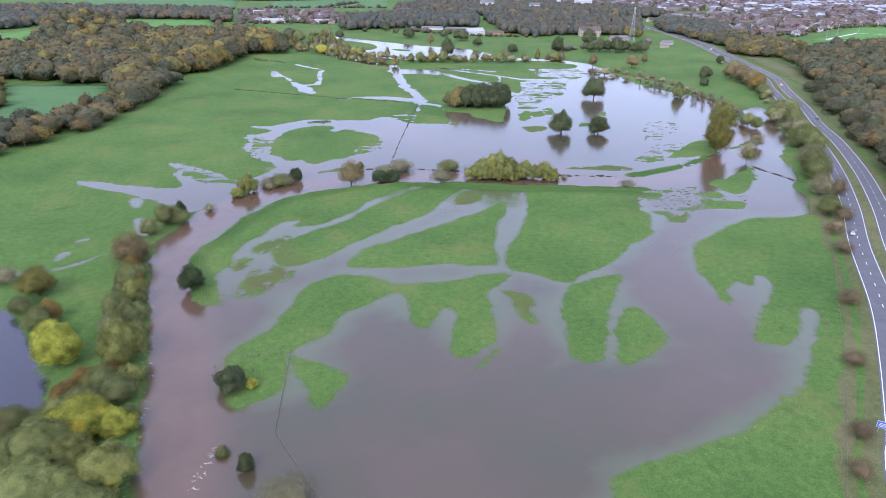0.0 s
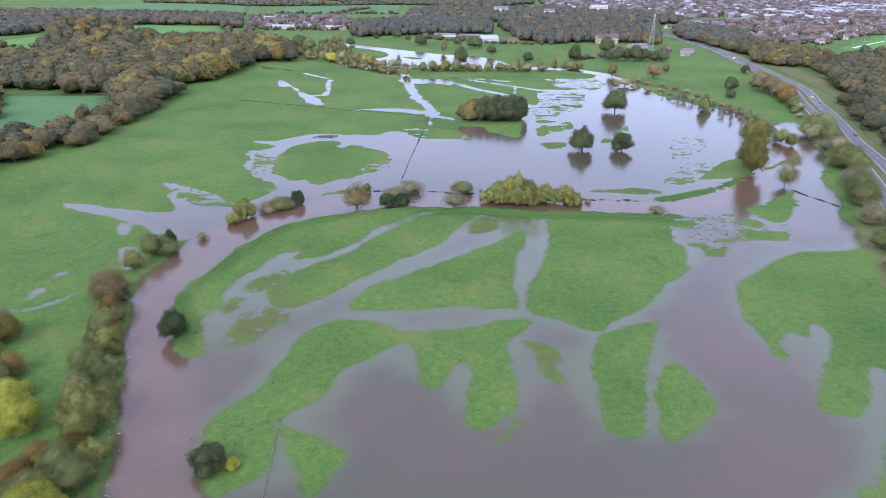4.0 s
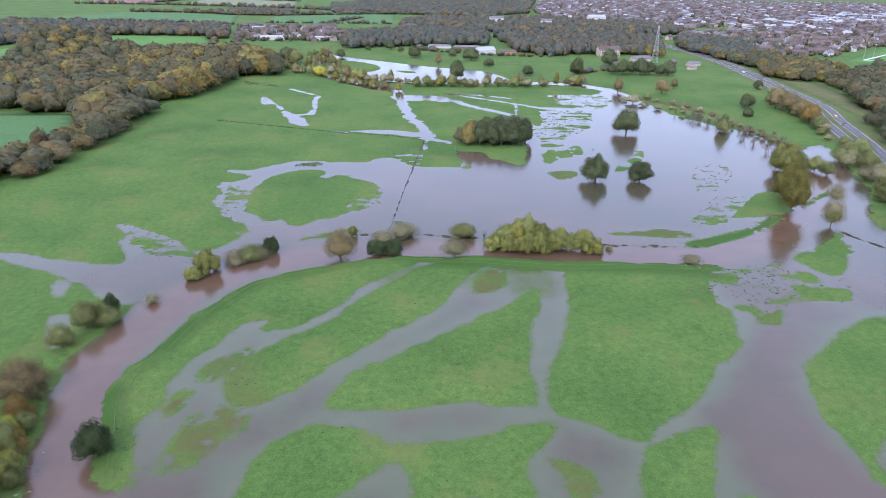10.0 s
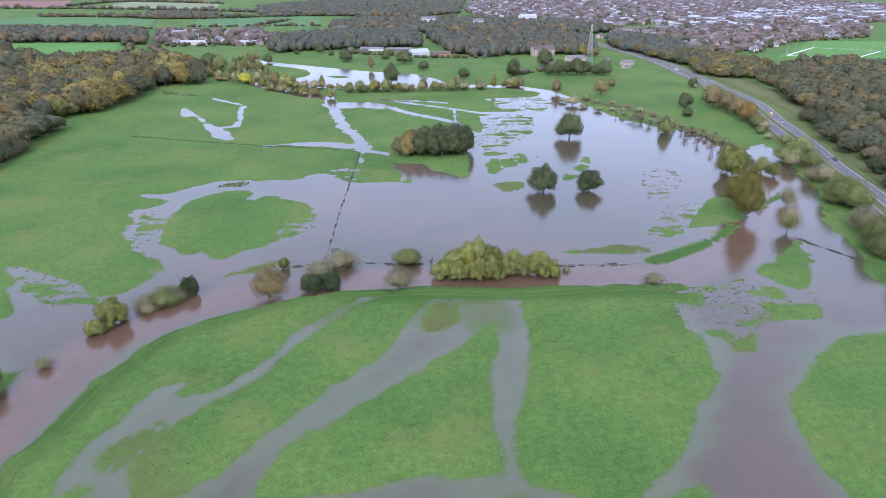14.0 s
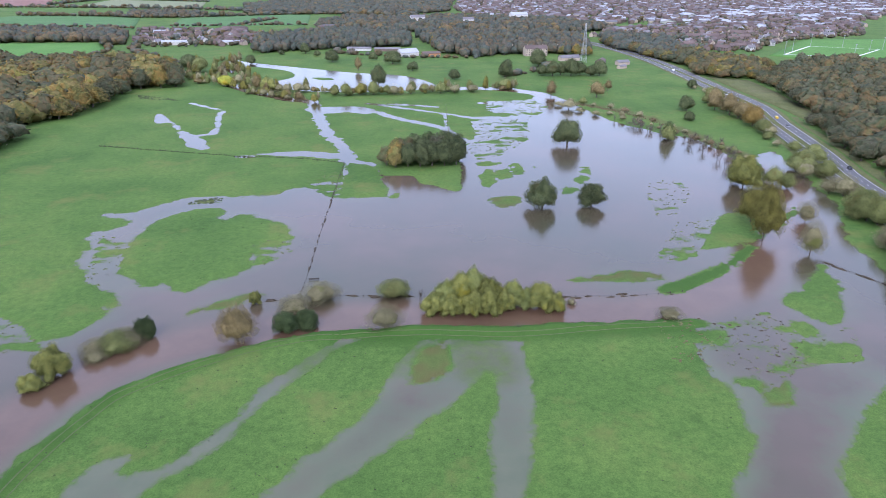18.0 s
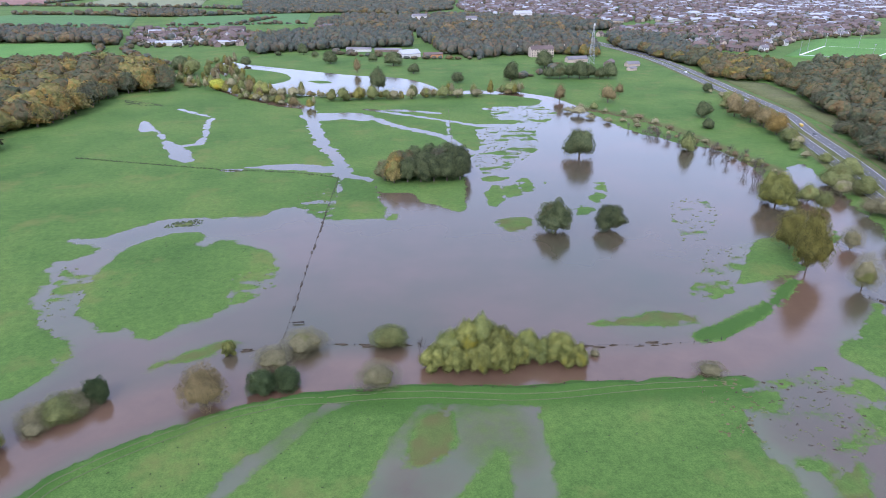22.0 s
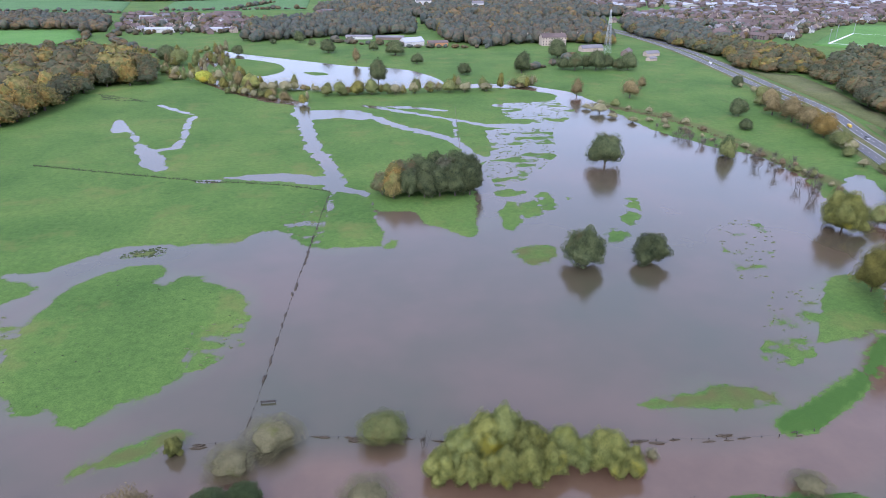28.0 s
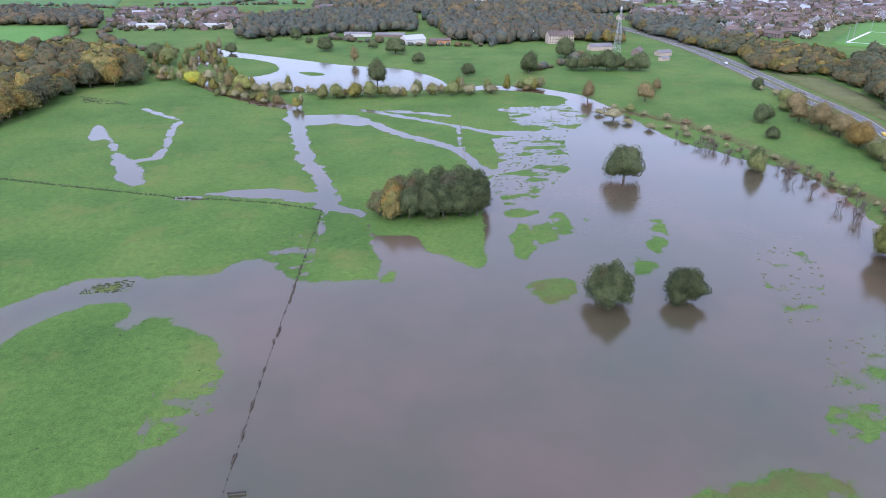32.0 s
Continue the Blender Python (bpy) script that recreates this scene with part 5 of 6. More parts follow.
WOODS = (  # outline, spacing, width, height, shares of dark, golden, rows of single trees along the edge
    ([(-254, 598), (-229, 629), (-227, 703), (-227, 765), (-184, 773), (-221, 882), (-293, 938), (-351, 914), (-377, 844), (-340, 715), (-292, 633)], 13, 18, 18, 0.24, 0.38, 12),
    ([(-386, 575), (-338, 575), (-276, 535), (-229, 476), (-240, 571), (-262, 640), (-330, 760), (-340, 920), (-420, 930), (-440, 780), (-480, 720), (-480, 640)], 14, 18, 19, 0.48, 0.08, 0),
    ([(-262, 300), (-250, 335), (-246, 352), (-240, 374), (-229, 391), (-221, 430), (-222, 476), (-236, 548), (-262, 540), (-262, 452), (-272, 412), (-296, 392), (-330, 380), (-330, 330)], 11, 13, 12, 0.38, 0.20, 9),
    ([(228, 315), (252, 377), (265, 419), (283, 480), (315, 560), (338, 610), (369, 690), (388, 757), (404, 775), (520, 890), (600, 860), (600, 620), (480, 330), (330, 200), (200, 250)], 12, 14, 14, 0.70, 0.0, 9),
    ([(346, 802), (398, 775), (480, 880), (426, 950), (372, 880)], 9.5, 11, 12, 0.20, 0.30, 8),
    ([(352, 1115), (366, 933), (378, 850), (432, 961), (440, 1060), (470, 1180), (396, 1260)], 10, 14, 14, 0.75, 0.05, 8),
    ([(-160, 1062), (-49, 1115), (54, 1135), (66, 1331), (-60, 1373), (-190, 1262)], 9.5, 11, 15, 0.85, 0.03, 9),
    ([(95, 1040), (129, 990), (190, 1020), (240, 1020), (285, 985), (347, 1208), (206, 1300), (74, 1295)], 10, 12, 16, 0.45, 0.15, 9),
    ([(-640, 1245), (-424, 1245), (-400, 1180), (-380, 1190), (-420, 1330), (-466, 1400), (-726, 1430)], 11, 14, 15, 0.35, 0.15, 0),
    ([(-1000, 740), (-620, 740), (-560, 735), (-480, 720), (-480, 650), (-560, 640), (-800, 640)], 13, 15, 15, 0.45, 0.15, 0),
    ([(-520, 640), (-430, 590), (-385, 565), (-345, 500), (-325, 460), (-305, 400), (-330, 370), (-420, 330), (-600, 380), (-620, 560)], 12, 14, 13, 0.35, 0.18, 0),
    ([(-120, 1500), (40, 1400), (330, 1330), (470, 1400), (420, 1640), (180, 1780), (-60, 1760)], 13, 15, 15, 0.55, 0.14, 0),
    ([(-1050, 1000), (-690, 1000), (-650, 1110), (-630, 1235), (-640, 1400), (-1050, 1440)], 14, 16, 17, 0.50, 0.14, 0),
    ([(-565, 905), (-515, 815), (-440, 800), (-425, 870), (-440, 930), (-500, 965), (-560, 985)], 12, 15, 18, 0.45, 0.20, 0),
    ([(-600, 1900), (-480, 1870), (-420, 1960), (-520, 2060), (-640, 2050)], 13, 15, 13, 0.45, 0.1, 0),
    ([(-330, 2000), (-130, 2000), (80, 1900), (220, 2100), (330, 2900), (-200, 3000), (-420, 2500)], 17, 19, 14, 0.70, 0.06, 0),
)
wrng = random.Random(41)
for k, (ring, step, width, height, dark, gold, rows) in enumerate(WOODS):
    for x, y, edge in zip(*scatter(ring, step, 60 + k)):
        if any(inside(np.array([x]), np.array([y]), row[1])[0] for row in FIELDS):
            continue
        r = wrng.random()
        key = "wood_d" if r < dark else "wood_y" if r < dark + gold else "wood"
        w, h = width * wrng.uniform(0.75, 1.6), height * wrng.uniform(0.62, 1.22)
        singles = WOOD_KINDS[key][2]
        if edge < rows and len(singles) < 88:
            singles.append((x, y, w, h))
        else:
            WOOD_KINDS[key][3].append((x, y, w, w, h, wrng.uniform(0, 6.28)))
COPSE = [(4, 487, 11, 12, 0), (9, 482, 11, 14, 1), (10, 491, 13, 15, 1), (16, 483, 12, 14, 2), (17, 493, 13, 15, 0), (23, 482, 12, 14, 2), (25, 492, 14, 16, 2), (30, 483, 13, 15, 2), (33, 493, 14, 17, 0), (37, 483, 13, 16, 2),
         (41, 492, 14, 18, 2), (44, 484, 12, 16, 2), (46, 494, 12, 17, 2), (12, 501, 12, 14, 0), (21, 503, 13, 15, 2), (30, 504, 13, 16, 2), (39, 503, 13, 17, 2), (46, 502, 11, 15, 2)]
dense = [crown_mesh("crown", LEAF["oak"], 900 + v, 26, 4200, 0.021, 0.03, 3, 0.82, 0.6, 0.16, 0.25) for v in range(3)]
plant(tree_kind("copse_tree", "dark green tree in the flooded copse", "tree", "trees of the copse", dense, TRUNK), [q[:4] for q in COPSE if q[4] == 2], 43)
for x, y, w, h, kind in COPSE:
    if kind < 2:
        WOOD_KINDS[("wood_d", "wood_y")[kind]][2].insert(0, (x, y, w, h))
for n, (key, name) in enumerate((("wood", "autumn_woodland"), ("wood_y", "golden_woodland"), ("wood_d", "dark_woodland"))):
    kinds, light, singles, rest = WOOD_KINDS[key]
    plant(kinds, singles, 70 + n)
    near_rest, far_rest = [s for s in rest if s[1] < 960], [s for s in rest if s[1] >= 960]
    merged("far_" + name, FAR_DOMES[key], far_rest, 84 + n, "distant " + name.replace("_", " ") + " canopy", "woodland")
    merged(name, light, near_rest, 80 + n, name.replace("_", " ") + " canopy of close-set trees", "woodland")

# hedges and single far trees between the fields and in the town
HEDGES = [[(-1000, 1600), (-640, 1585), (-463, 1520)], [(-900, 1980), (-684, 1940), (-560, 1870), (-462, 1870)], [(-412, 1575), (-136, 1600)], [(-280, 1600), (-230, 1800)], [(-460, 1860), (-160, 1985), (60, 1900)],
          [(-1300, 2430), (-960, 2400), (-520, 2260), (-300, 2100)], [(-424, 1240), (-370, 1110), (-386, 1030), (-430, 965)], [(-352, 1140), (-300, 1040), (-230, 960)], [(-1100, 2600), (-1040, 3060), (-620, 2830)],
          [(-1700, 3200), (-600, 3300), (300, 3300)], [(140, 820), (190, 860), (210, 900)], [(130, 985), (40, 1000), (-60, 1060)], [(-480, 760), (-510, 830), (-600, 850)]]
hedge_spots = []
for line in HEDGES:
    for q in smooth_line(line, 11):
        w = wrng.uniform(6, 14) * (1.6 if q.y > 1800 else 1)
        hedge_spots.append((q.x + wrng.uniform(-3, 3), q.y + wrng.uniform(-3, 3), w, w, w * wrng.uniform(0.4, 0.8), wrng.uniform(0, 6)))
TOWN = [[(380, 1275), (442, 1040), (539, 1015), (669, 1160), (877, 1250), (1102, 1560), (699, 1556), (470, 1400)], [(430, 1560), (700, 1580), (1153, 1600), (2100, 2600), (1900, 3300), (420, 3300), (240, 2150), (300, 1800)],
        [(-352, 1150), (-200, 1168), (-165, 1270), (-245, 1475), (-447, 1483)], [(-104, 1401), (-51, 1426), (-7, 1729), (-86, 1691)]]
for k, (ring, step) in enumerate(zip(TOWN, (13, 30, 13, 15))):
    for x, y, edge in zip(*scatter(ring, step, 90 + k, 0.5)):
        w = wrng.uniform(4, 11) * (1.1 if y > 1600 else 1)
        hedge_spots.append((x, y, w, w, w * wrng.uniform(0.6, 1.0), 0.0))
belt = []
BELTS = [GUTTERS["far_river"][0], [(-110, 735), (-60, 742), (0, 722), (60, 730), (95, 735), (130, 745)], [(-200, 880), (-190, 840), (-165, 800), (-150, 790)], [(-170, 905), (-150, 880), (-130, 830), (-120, 790)], [(-175, 1000), (-205, 960), (-215, 920)]]
for line in BELTS:
    for q in smooth_line(line, 3.2 if line is BELTS[1] else 4.6):
        if wrng.random() < 0.85:
            w, slim = wrng.uniform(6, 12), wrng.random()
            belt.append((q.x + wrng.uniform(-7, 7), q.y + wrng.uniform(-5, 5), w * (1.0 - 0.4 * slim), w * (0.55 + 0.9 * slim)))
for n, key in enumerate(("shrub", "shrub_g", "shrub", "browntree", "willow_o")):
    grow(key, belt[n::5], 140 + n)
third = len(hedge_spots) // 3
wrng.shuffle(hedge_spots)
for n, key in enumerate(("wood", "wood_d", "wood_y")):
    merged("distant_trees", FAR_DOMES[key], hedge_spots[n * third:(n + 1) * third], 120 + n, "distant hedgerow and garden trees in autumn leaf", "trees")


# ---- road ----
MEDIAN = [(20, -70), (66, 20), (100.6, 94.7), (112.1, 114.3), (129.4, 144.8), (146.4, 177.4), (167.7, 226), (190.5, 272), (214.7, 327.6), (237.1, 389.7), (250.5, 438), (258.5, 461), (273.5, 505), (292.5, 570), (313.4, 634), (324.6, 716), (333, 775), (341, 838), (349, 910), (353, 985), (350, 1100), (330, 1260)]
road_line = smooth_line(MEDIAN, 6)
road = tagged(new("road", mesh_of("road", *ribbon(road_line, -11.4, 11.4, 0.66), VERGE)), "dual carriageway on a low grassy bank", "road", kind="structure")
road.data.attributes.new("wet", "FLOAT", "POINT")
bank = [ribbon(road_line, a, b, 0) for a, b in ((-15.5, -11.4), (11.4, 16.5))]
for (verts, faces), outer in zip(bank, (0, 1)):
    verts = [(x, y, (0.1 if i % 2 == outer else 0.66)) for i, (x, y, z) in enumerate(verts)]
    me = mesh_of("road_bank", verts, faces, VERGE)
    me.attributes.new("wet", "FLOAT", "POINT")
    part("road_bank", me, VERGE, road, "rough grass road bank")
strip_line = [q for q in road_line if 30 < q.y < 330]
verts, faces = ribbon(strip_line, -22.5, -15.4, 0.5)
strip = mesh_of("road_bank", [(x, y, 0.12 if i % 2 == 0 else z) for i, (x, y, z) in enumerate(verts)], faces, VERGE)
part("road_bank", strip, VERGE, road, "brownish rough grass strip beside the road")
strip_line = [q for q in road_line if 150 < q.y < 600]
verts, faces = ribbon(strip_line, 16.3, 29.0, 0.5)
strip = mesh_of("road_bank", [(x, y, 0.1 if i % 2 else 0.5) for i, (x, y, z) in enumerate(verts)], faces, VERGE)
part("road_bank", strip, VERGE, road, "rough brownish grass between the road and the wood")
for side in (-1, 1):
    lo, hi = sorted((side * 2.0, side * 10.2))
    part("carriageway", mesh_of("carriageway", *ribbon(road_line, lo, hi, 0.72), ASPHALT), ASPHALT, road, "grey asphalt carriageway")
    for off in (2.55, 9.65):
        part("edge_line", mesh_of("edge_line", *ribbon(road_line, side * off - 0.1, side * off + 0.1, 0.728), LINE), LINE, road, "white edge line")
    dash_line = smooth_line(MEDIAN, 9)
    dash = mesh_of("lane_dash", [(-0.1, -1.2, 0), (0.1, -1.2, 0), (0.1, 1.2, 0), (-0.1, 1.2, 0)], [(0, 1, 2, 3)], LINE)
    for a, b in zip(dash_line, dash_line[1:]):
        way = (b - a).normalized()
        q = a + Vector((way.y, -way.x, 0)) * side * 6.1
        d = part("lane_dash", dash, LINE, road)
        d.matrix_basis = pose(q.x, q.y, 0.729, 0, 0, math.degrees(math.atan2(-way.x, way.y)))


# ---- wheel tracks along the river bank ----
tracks = tagged(new("track"), "pair of worn wheel ruts in the river bank grass", "track", kind="structure")
bank_line = smooth_line(LEVEE, 2)
for off in (2.2, 4.0):
    verts, faces = ribbon(bank_line, off - 0.16, off + 0.16, 0)
    part("rut", mesh_of("rut", [(x, y, ground_z(x, y) + 0.05) for x, y, z in verts], faces, RUT), RUT, tracks)


# ---- fences ----
def fence(points, gap, tall, label, rails=True, clumps=0, seed=0, thick=0.09, mat=POST):
    rng = random.Random(seed)
    root = tagged(new("fence"), label, "fence")
    bm = rod(bmesh.new(), (0, 0, -0.5), (0, 0, tall), thick, thick * 0.85, 6)
    me = bpy.data.meshes.new("post")
    bm.to_mesh(me)
    bm.free()
    me.materials.append(mat)
    line = []
    for (ax, ay), (bx, by) in zip(points, points[1:]):
        k = max(1, round(math.hypot(bx - ax, by - ay) / gap))
        line += [Vector((ax + (bx - ax) * i / k, ay + (by - ay) * i / k, 0)) for i in range(k)]
    line.append(Vector((*points[-1], 0)))
    for q in line:
        o = part("post", me, mat, root)
        o.matrix_basis = pose(q.x, q.y, ground_z(q.x, q.y), rng.uniform(-5, 5), rng.uniform(-5, 5), 0)
    for level in ((0.55, 0.95) if rails else (0.8,)):
        for a, b in zip(line, line[1:]):
            za, zb = ground_z(a.x, a.y) + tall * level, ground_z(b.x, b.y) + tall * level
            r = thick * (0.3 if rails else 0.12 if clumps else 0.16)
            part("rail" if rails else "wire", rod(bmesh.new(), (a.x, a.y, za), (b.x, b.y, zb), r, r, 4), mat, root)
    for k in range(clumps):
        at = rng.randrange(len(line) - 1)
        q, way = line[at], line[at + 1] - line[at]
        bm = bmesh.new()
        size, push = rng.uniform(0.4, 1.3), Vector((rng.uniform(0, 50), at, k))
        for v in bmesh.ops.create_icosphere(bm, subdivisions=2, radius=0.8)["verts"]:
            rough = 0.9 + 0.9 * noise.noise(v.co * 2.2 + push)
            v.co = Vector((v.co.x * 0.45, v.co.y * 2.3, v.co.z * 0.45)) * size * rough
        o = part("debris_clump", bm, DEBRIS, root, "dark tangle of flood debris")
        o.matrix_basis = pose(q.x + rng.uniform(-0.4, 0.4), q.y + rng.uniform(-1, 1), 0, 0, 0, math.degrees(math.atan2(-way.x, way.y)) + rng.uniform(-12, 12))
    return root


fence([(-61, 143.6), (-56.2, 147.7), (-42.5, 151), (-38.7, 118.3), (-30.6, 106.6), (-26.3, 100.1)], 3.0, 1.15, "grey wooden post and rail fence in the flooded meadow")
fence([(165.3, 256.8), (117.3, 161), (103, 134), (83.3, 99.5)], 3.5, 1.2, "post and wire fence along the road side pasture", False)
fence([(-20.5, 493.6), (-25.9, 402.2), (-28.7, 340.5), (-29.6, 328.1)], 3.2, 0.9, "half-drowned field fence hung with dark debris", False, 30, 5, 0.14, SOAKED)
fence([(-43.2, 325.1), (-27.8, 326.4), (-11.8, 325.7), (15.5, 322), (60.3, 317.5), (93.2, 315.9), (102.3, 316.8)], 4.0, 0.8, "drowned river bank fence with caught debris", False, 26, 6, 0.12, SOAKED)
FIELD_LINE = [(-176.6, 549), (-142.9, 536.4), (-89, 516.8), (-45.5, 506.1), (-20.4, 494.6)]
fence(FIELD_LINE, 4.0, 1.1, "dark old field fence across the pasture", False, 8, 7, 0.10, SOAKED)
fence([(166.5, 338.1), (181.4, 305.5)], 2.5, 0.9, "low fence crossing flood water with caught debris", True, 9, 8, 0.12, SOAKED)
fence([(58, 667.2), (49, 564.6)], 4.0, 1.2, "post and wire fence along a flooded gutter", False, 0, 9)


# ---- buildings ----
BRICK = plain("red_brick", (0.18, 0.132, 0.112), 0.85)
RENDER_WALL = plain("white_render", (0.52, 0.50, 0.47), 0.8)
BUFF = plain("buff_stone", (0.42, 0.34, 0.27), 0.85)
TILE = plain("clay_roof_tiles", (0.122, 0.088, 0.078), 0.85, vary=0.35, scale=0.03)
SLATE = plain("grey_slates", (0.17, 0.158, 0.165), 0.7, vary=0.3, scale=0.03)
SHEET = plain("pale_sheet_roof", (0.36, 0.37, 0.40), 0.5)
GLASS_DARK = plain("dark_window_glass", (0.03, 0.035, 0.04), 0.15)
ORANGE = plain("orange_timber_cladding", (0.42, 0.20, 0.09), 0.8)


def gable_body(length, width, eaves, ridge):
    x, y = length / 2, width / 2
    verts = [(-x, -y, -0.3), (x, -y, -0.3), (x, y, -0.3), (-x, y, -0.3), (-x, -y, eaves), (x, -y, eaves), (x, y, eaves), (-x, y, eaves), (-x, 0, ridge), (x, 0, ridge)]
    return verts, [(0, 1, 5, 4), (2, 3, 7, 6), (1, 2, 6, 9, 5), (3, 0, 4, 8, 7), (0, 3, 2, 1)]


def gable_roof(length, width, eaves, ridge, thick=0.22, over=0.45):
    x, y = length / 2 + over, width / 2 + over
    drop = over * (ridge - eaves) / (width / 2)
    section = [(-y, eaves - drop), (0, ridge), (y, eaves - drop), (y, eaves - drop + thick), (0, ridge + thick), (-y, eaves - drop + thick)]
    verts = [(sx, a, z + 0.03) for sx in (-x, x) for a, z in section]
    faces = [(0, 1, 7, 6), (1, 2, 8, 7), (2, 3, 9, 8), (3, 4, 10, 9), (4, 5, 11, 10), (5, 0, 6, 11), (5, 4, 1, 0), (4, 3, 2, 1), (6, 7, 10, 11), (7, 8, 9, 10)]
    return verts, faces


def house(name, label, length, width, eaves, ridge, wall, roof, chimneys=1, windows=0, category="house", group=""):
    root = tagged(new(name), label, category, group)
    part("wall", mesh_of("wall", *gable_body(length, width, eaves, ridge), wall), wall, root)
    part("roof", mesh_of("roof", *gable_roof(length, width, eaves, ridge), roof), roof, root)
    for k in range(chimneys):
        part("chimney", box(bmesh.new(), (k - (chimneys - 1) / 2) * length * 0.7 + length * 0.2 * (chimneys == 1), 0.4, ridge + 0.3, 0.9, 0.7, 1.9), wall, root)
    if windows:
        pane = bpy.data.meshes.new("window")
        bm = box(bmesh.new(), 0, 0, 0, 1.1, 0.12, 1.5)
        bm.to_mesh(pane)
        bm.free()
        pane.materials.append(GLASS_DARK)
        floors = 3 if eaves > 7 else 2
        for side in (-1, 1):
            for level in range(floors):
                for k in range(windows):
                    w = part("window", pane, GLASS_DARK, root)
                    w.location = ((k + 0.5) / windows * length - length / 2, side * (width / 2 + 0.02), eaves * (level + 0.55) / floors)
    return root


HOUSE_GROUP = "houses at the edge of town"
HOUSES = [house("house", "red brick house with a brown tiled gable roof", 9.5, 7.5, 4.9, 8.0, BRICK, TILE, 1, 3, group=HOUSE_GROUP),
          house("house", "white rendered house with a grey slate roof", 10.5, 8, 5.0, 8.2, RENDER_WALL, SLATE, 1, 3, group=HOUSE_GROUP),
          house("house", "long brick terrace with a brown tiled roof", 24, 8, 5.1, 8.3, BRICK, TILE, 3, 6, group=HOUSE_GROUP),
          house("house", "buff house with a reddish tiled roof", 11, 8, 4.9, 8.0, BUFF, TILE, 2, 3, group=HOUSE_GROUP)]
hrng = random.Random(77)
spots = []
for k, (ring, step) in enumerate(zip((TOWN[0], TOWN[2], TOWN[3]), (23, 25, 25))):
    spots += [(x, y) for x, y, e in zip(*scatter(ring, step, 150 + k, 0.3)) if hrng.random() < 0.75]
spots.sort(key=lambda s: s[1])
single, crowd = spots[:190], spots[190:]
for k, (x, y) in enumerate(single):
    m = pose(x, y, 0.3, 0, 0, hrng.choice((10, 100, 40, 130)) + hrng.uniform(-15, 15))
    if k < 4:
        HOUSES[k].matrix_basis = m
    else:
        copy_thing(hrng.choice(HOUSES), m)
for x, y, e in zip(*scatter(TOWN[1], 25, 160, 0.35)):
    if hrng.random() < 0.72:
        crowd.append((x, y))


def crowd_mesh(wall, roof):
    out = []
    for length, width in ((1.0, 0.8), (2.2, 0.8)):
        v1, f1 = gable_body(length, width, 0.55, 0.92)
        v2, f2 = gable_roof(length, width, 0.55, 0.92, 0.03, 0.05)
        me = mesh_of("house", v1 + v2, f1 + [tuple(i + len(v1) for i in f) for f in f2], wall)
        me.materials.append(roof)
        me.polygons.foreach_set("material_index", [0] * len(f1) + [1] * len(f2))
        out.append(me)
    return out


for n, (wall, roof, share, label) in enumerate(((BRICK, TILE, 0.68, "crowded red brick houses with tiled roofs"), (BUFF, SLATE, 0.94, "crowded pale houses with slate roofs"), (RENDER_WALL, SHEET, 1.0, "crowded low buildings with pale roofs"))):
    lo = (0, 0.68, 0.94)[n]
    pick = [s for i, s in enumerate(crowd) if lo <= (i * 0.618034) % 1 < share]
    merged("town_houses", crowd_mesh(wall, roof), [(x, y, s, s, 9.0, hrng.choice((0.2, 1.77)) + hrng.uniform(-0.2, 0.2)) for x, y in pick for s in (hrng.uniform(9, 13),)], 170 + n, label, "houses")
sheds = [(x, y, hrng.uniform(28, 60), hrng.uniform(28, 45), hrng.uniform(7, 11), hrng.choice((0.1, 1.6))) for x, y, e in zip(*scatter([(560, 1600), (900, 1560), (1250, 1720), (1900, 2500), (1500, 2500), (900, 1900)], 85, 180, 0.4)) if hrng.random() < 0.75]
merged("industrial_sheds", crowd_mesh(RENDER_WALL, SHEET), sheds, 181, "large pale industrial sheds on the edge of town", "sheds")

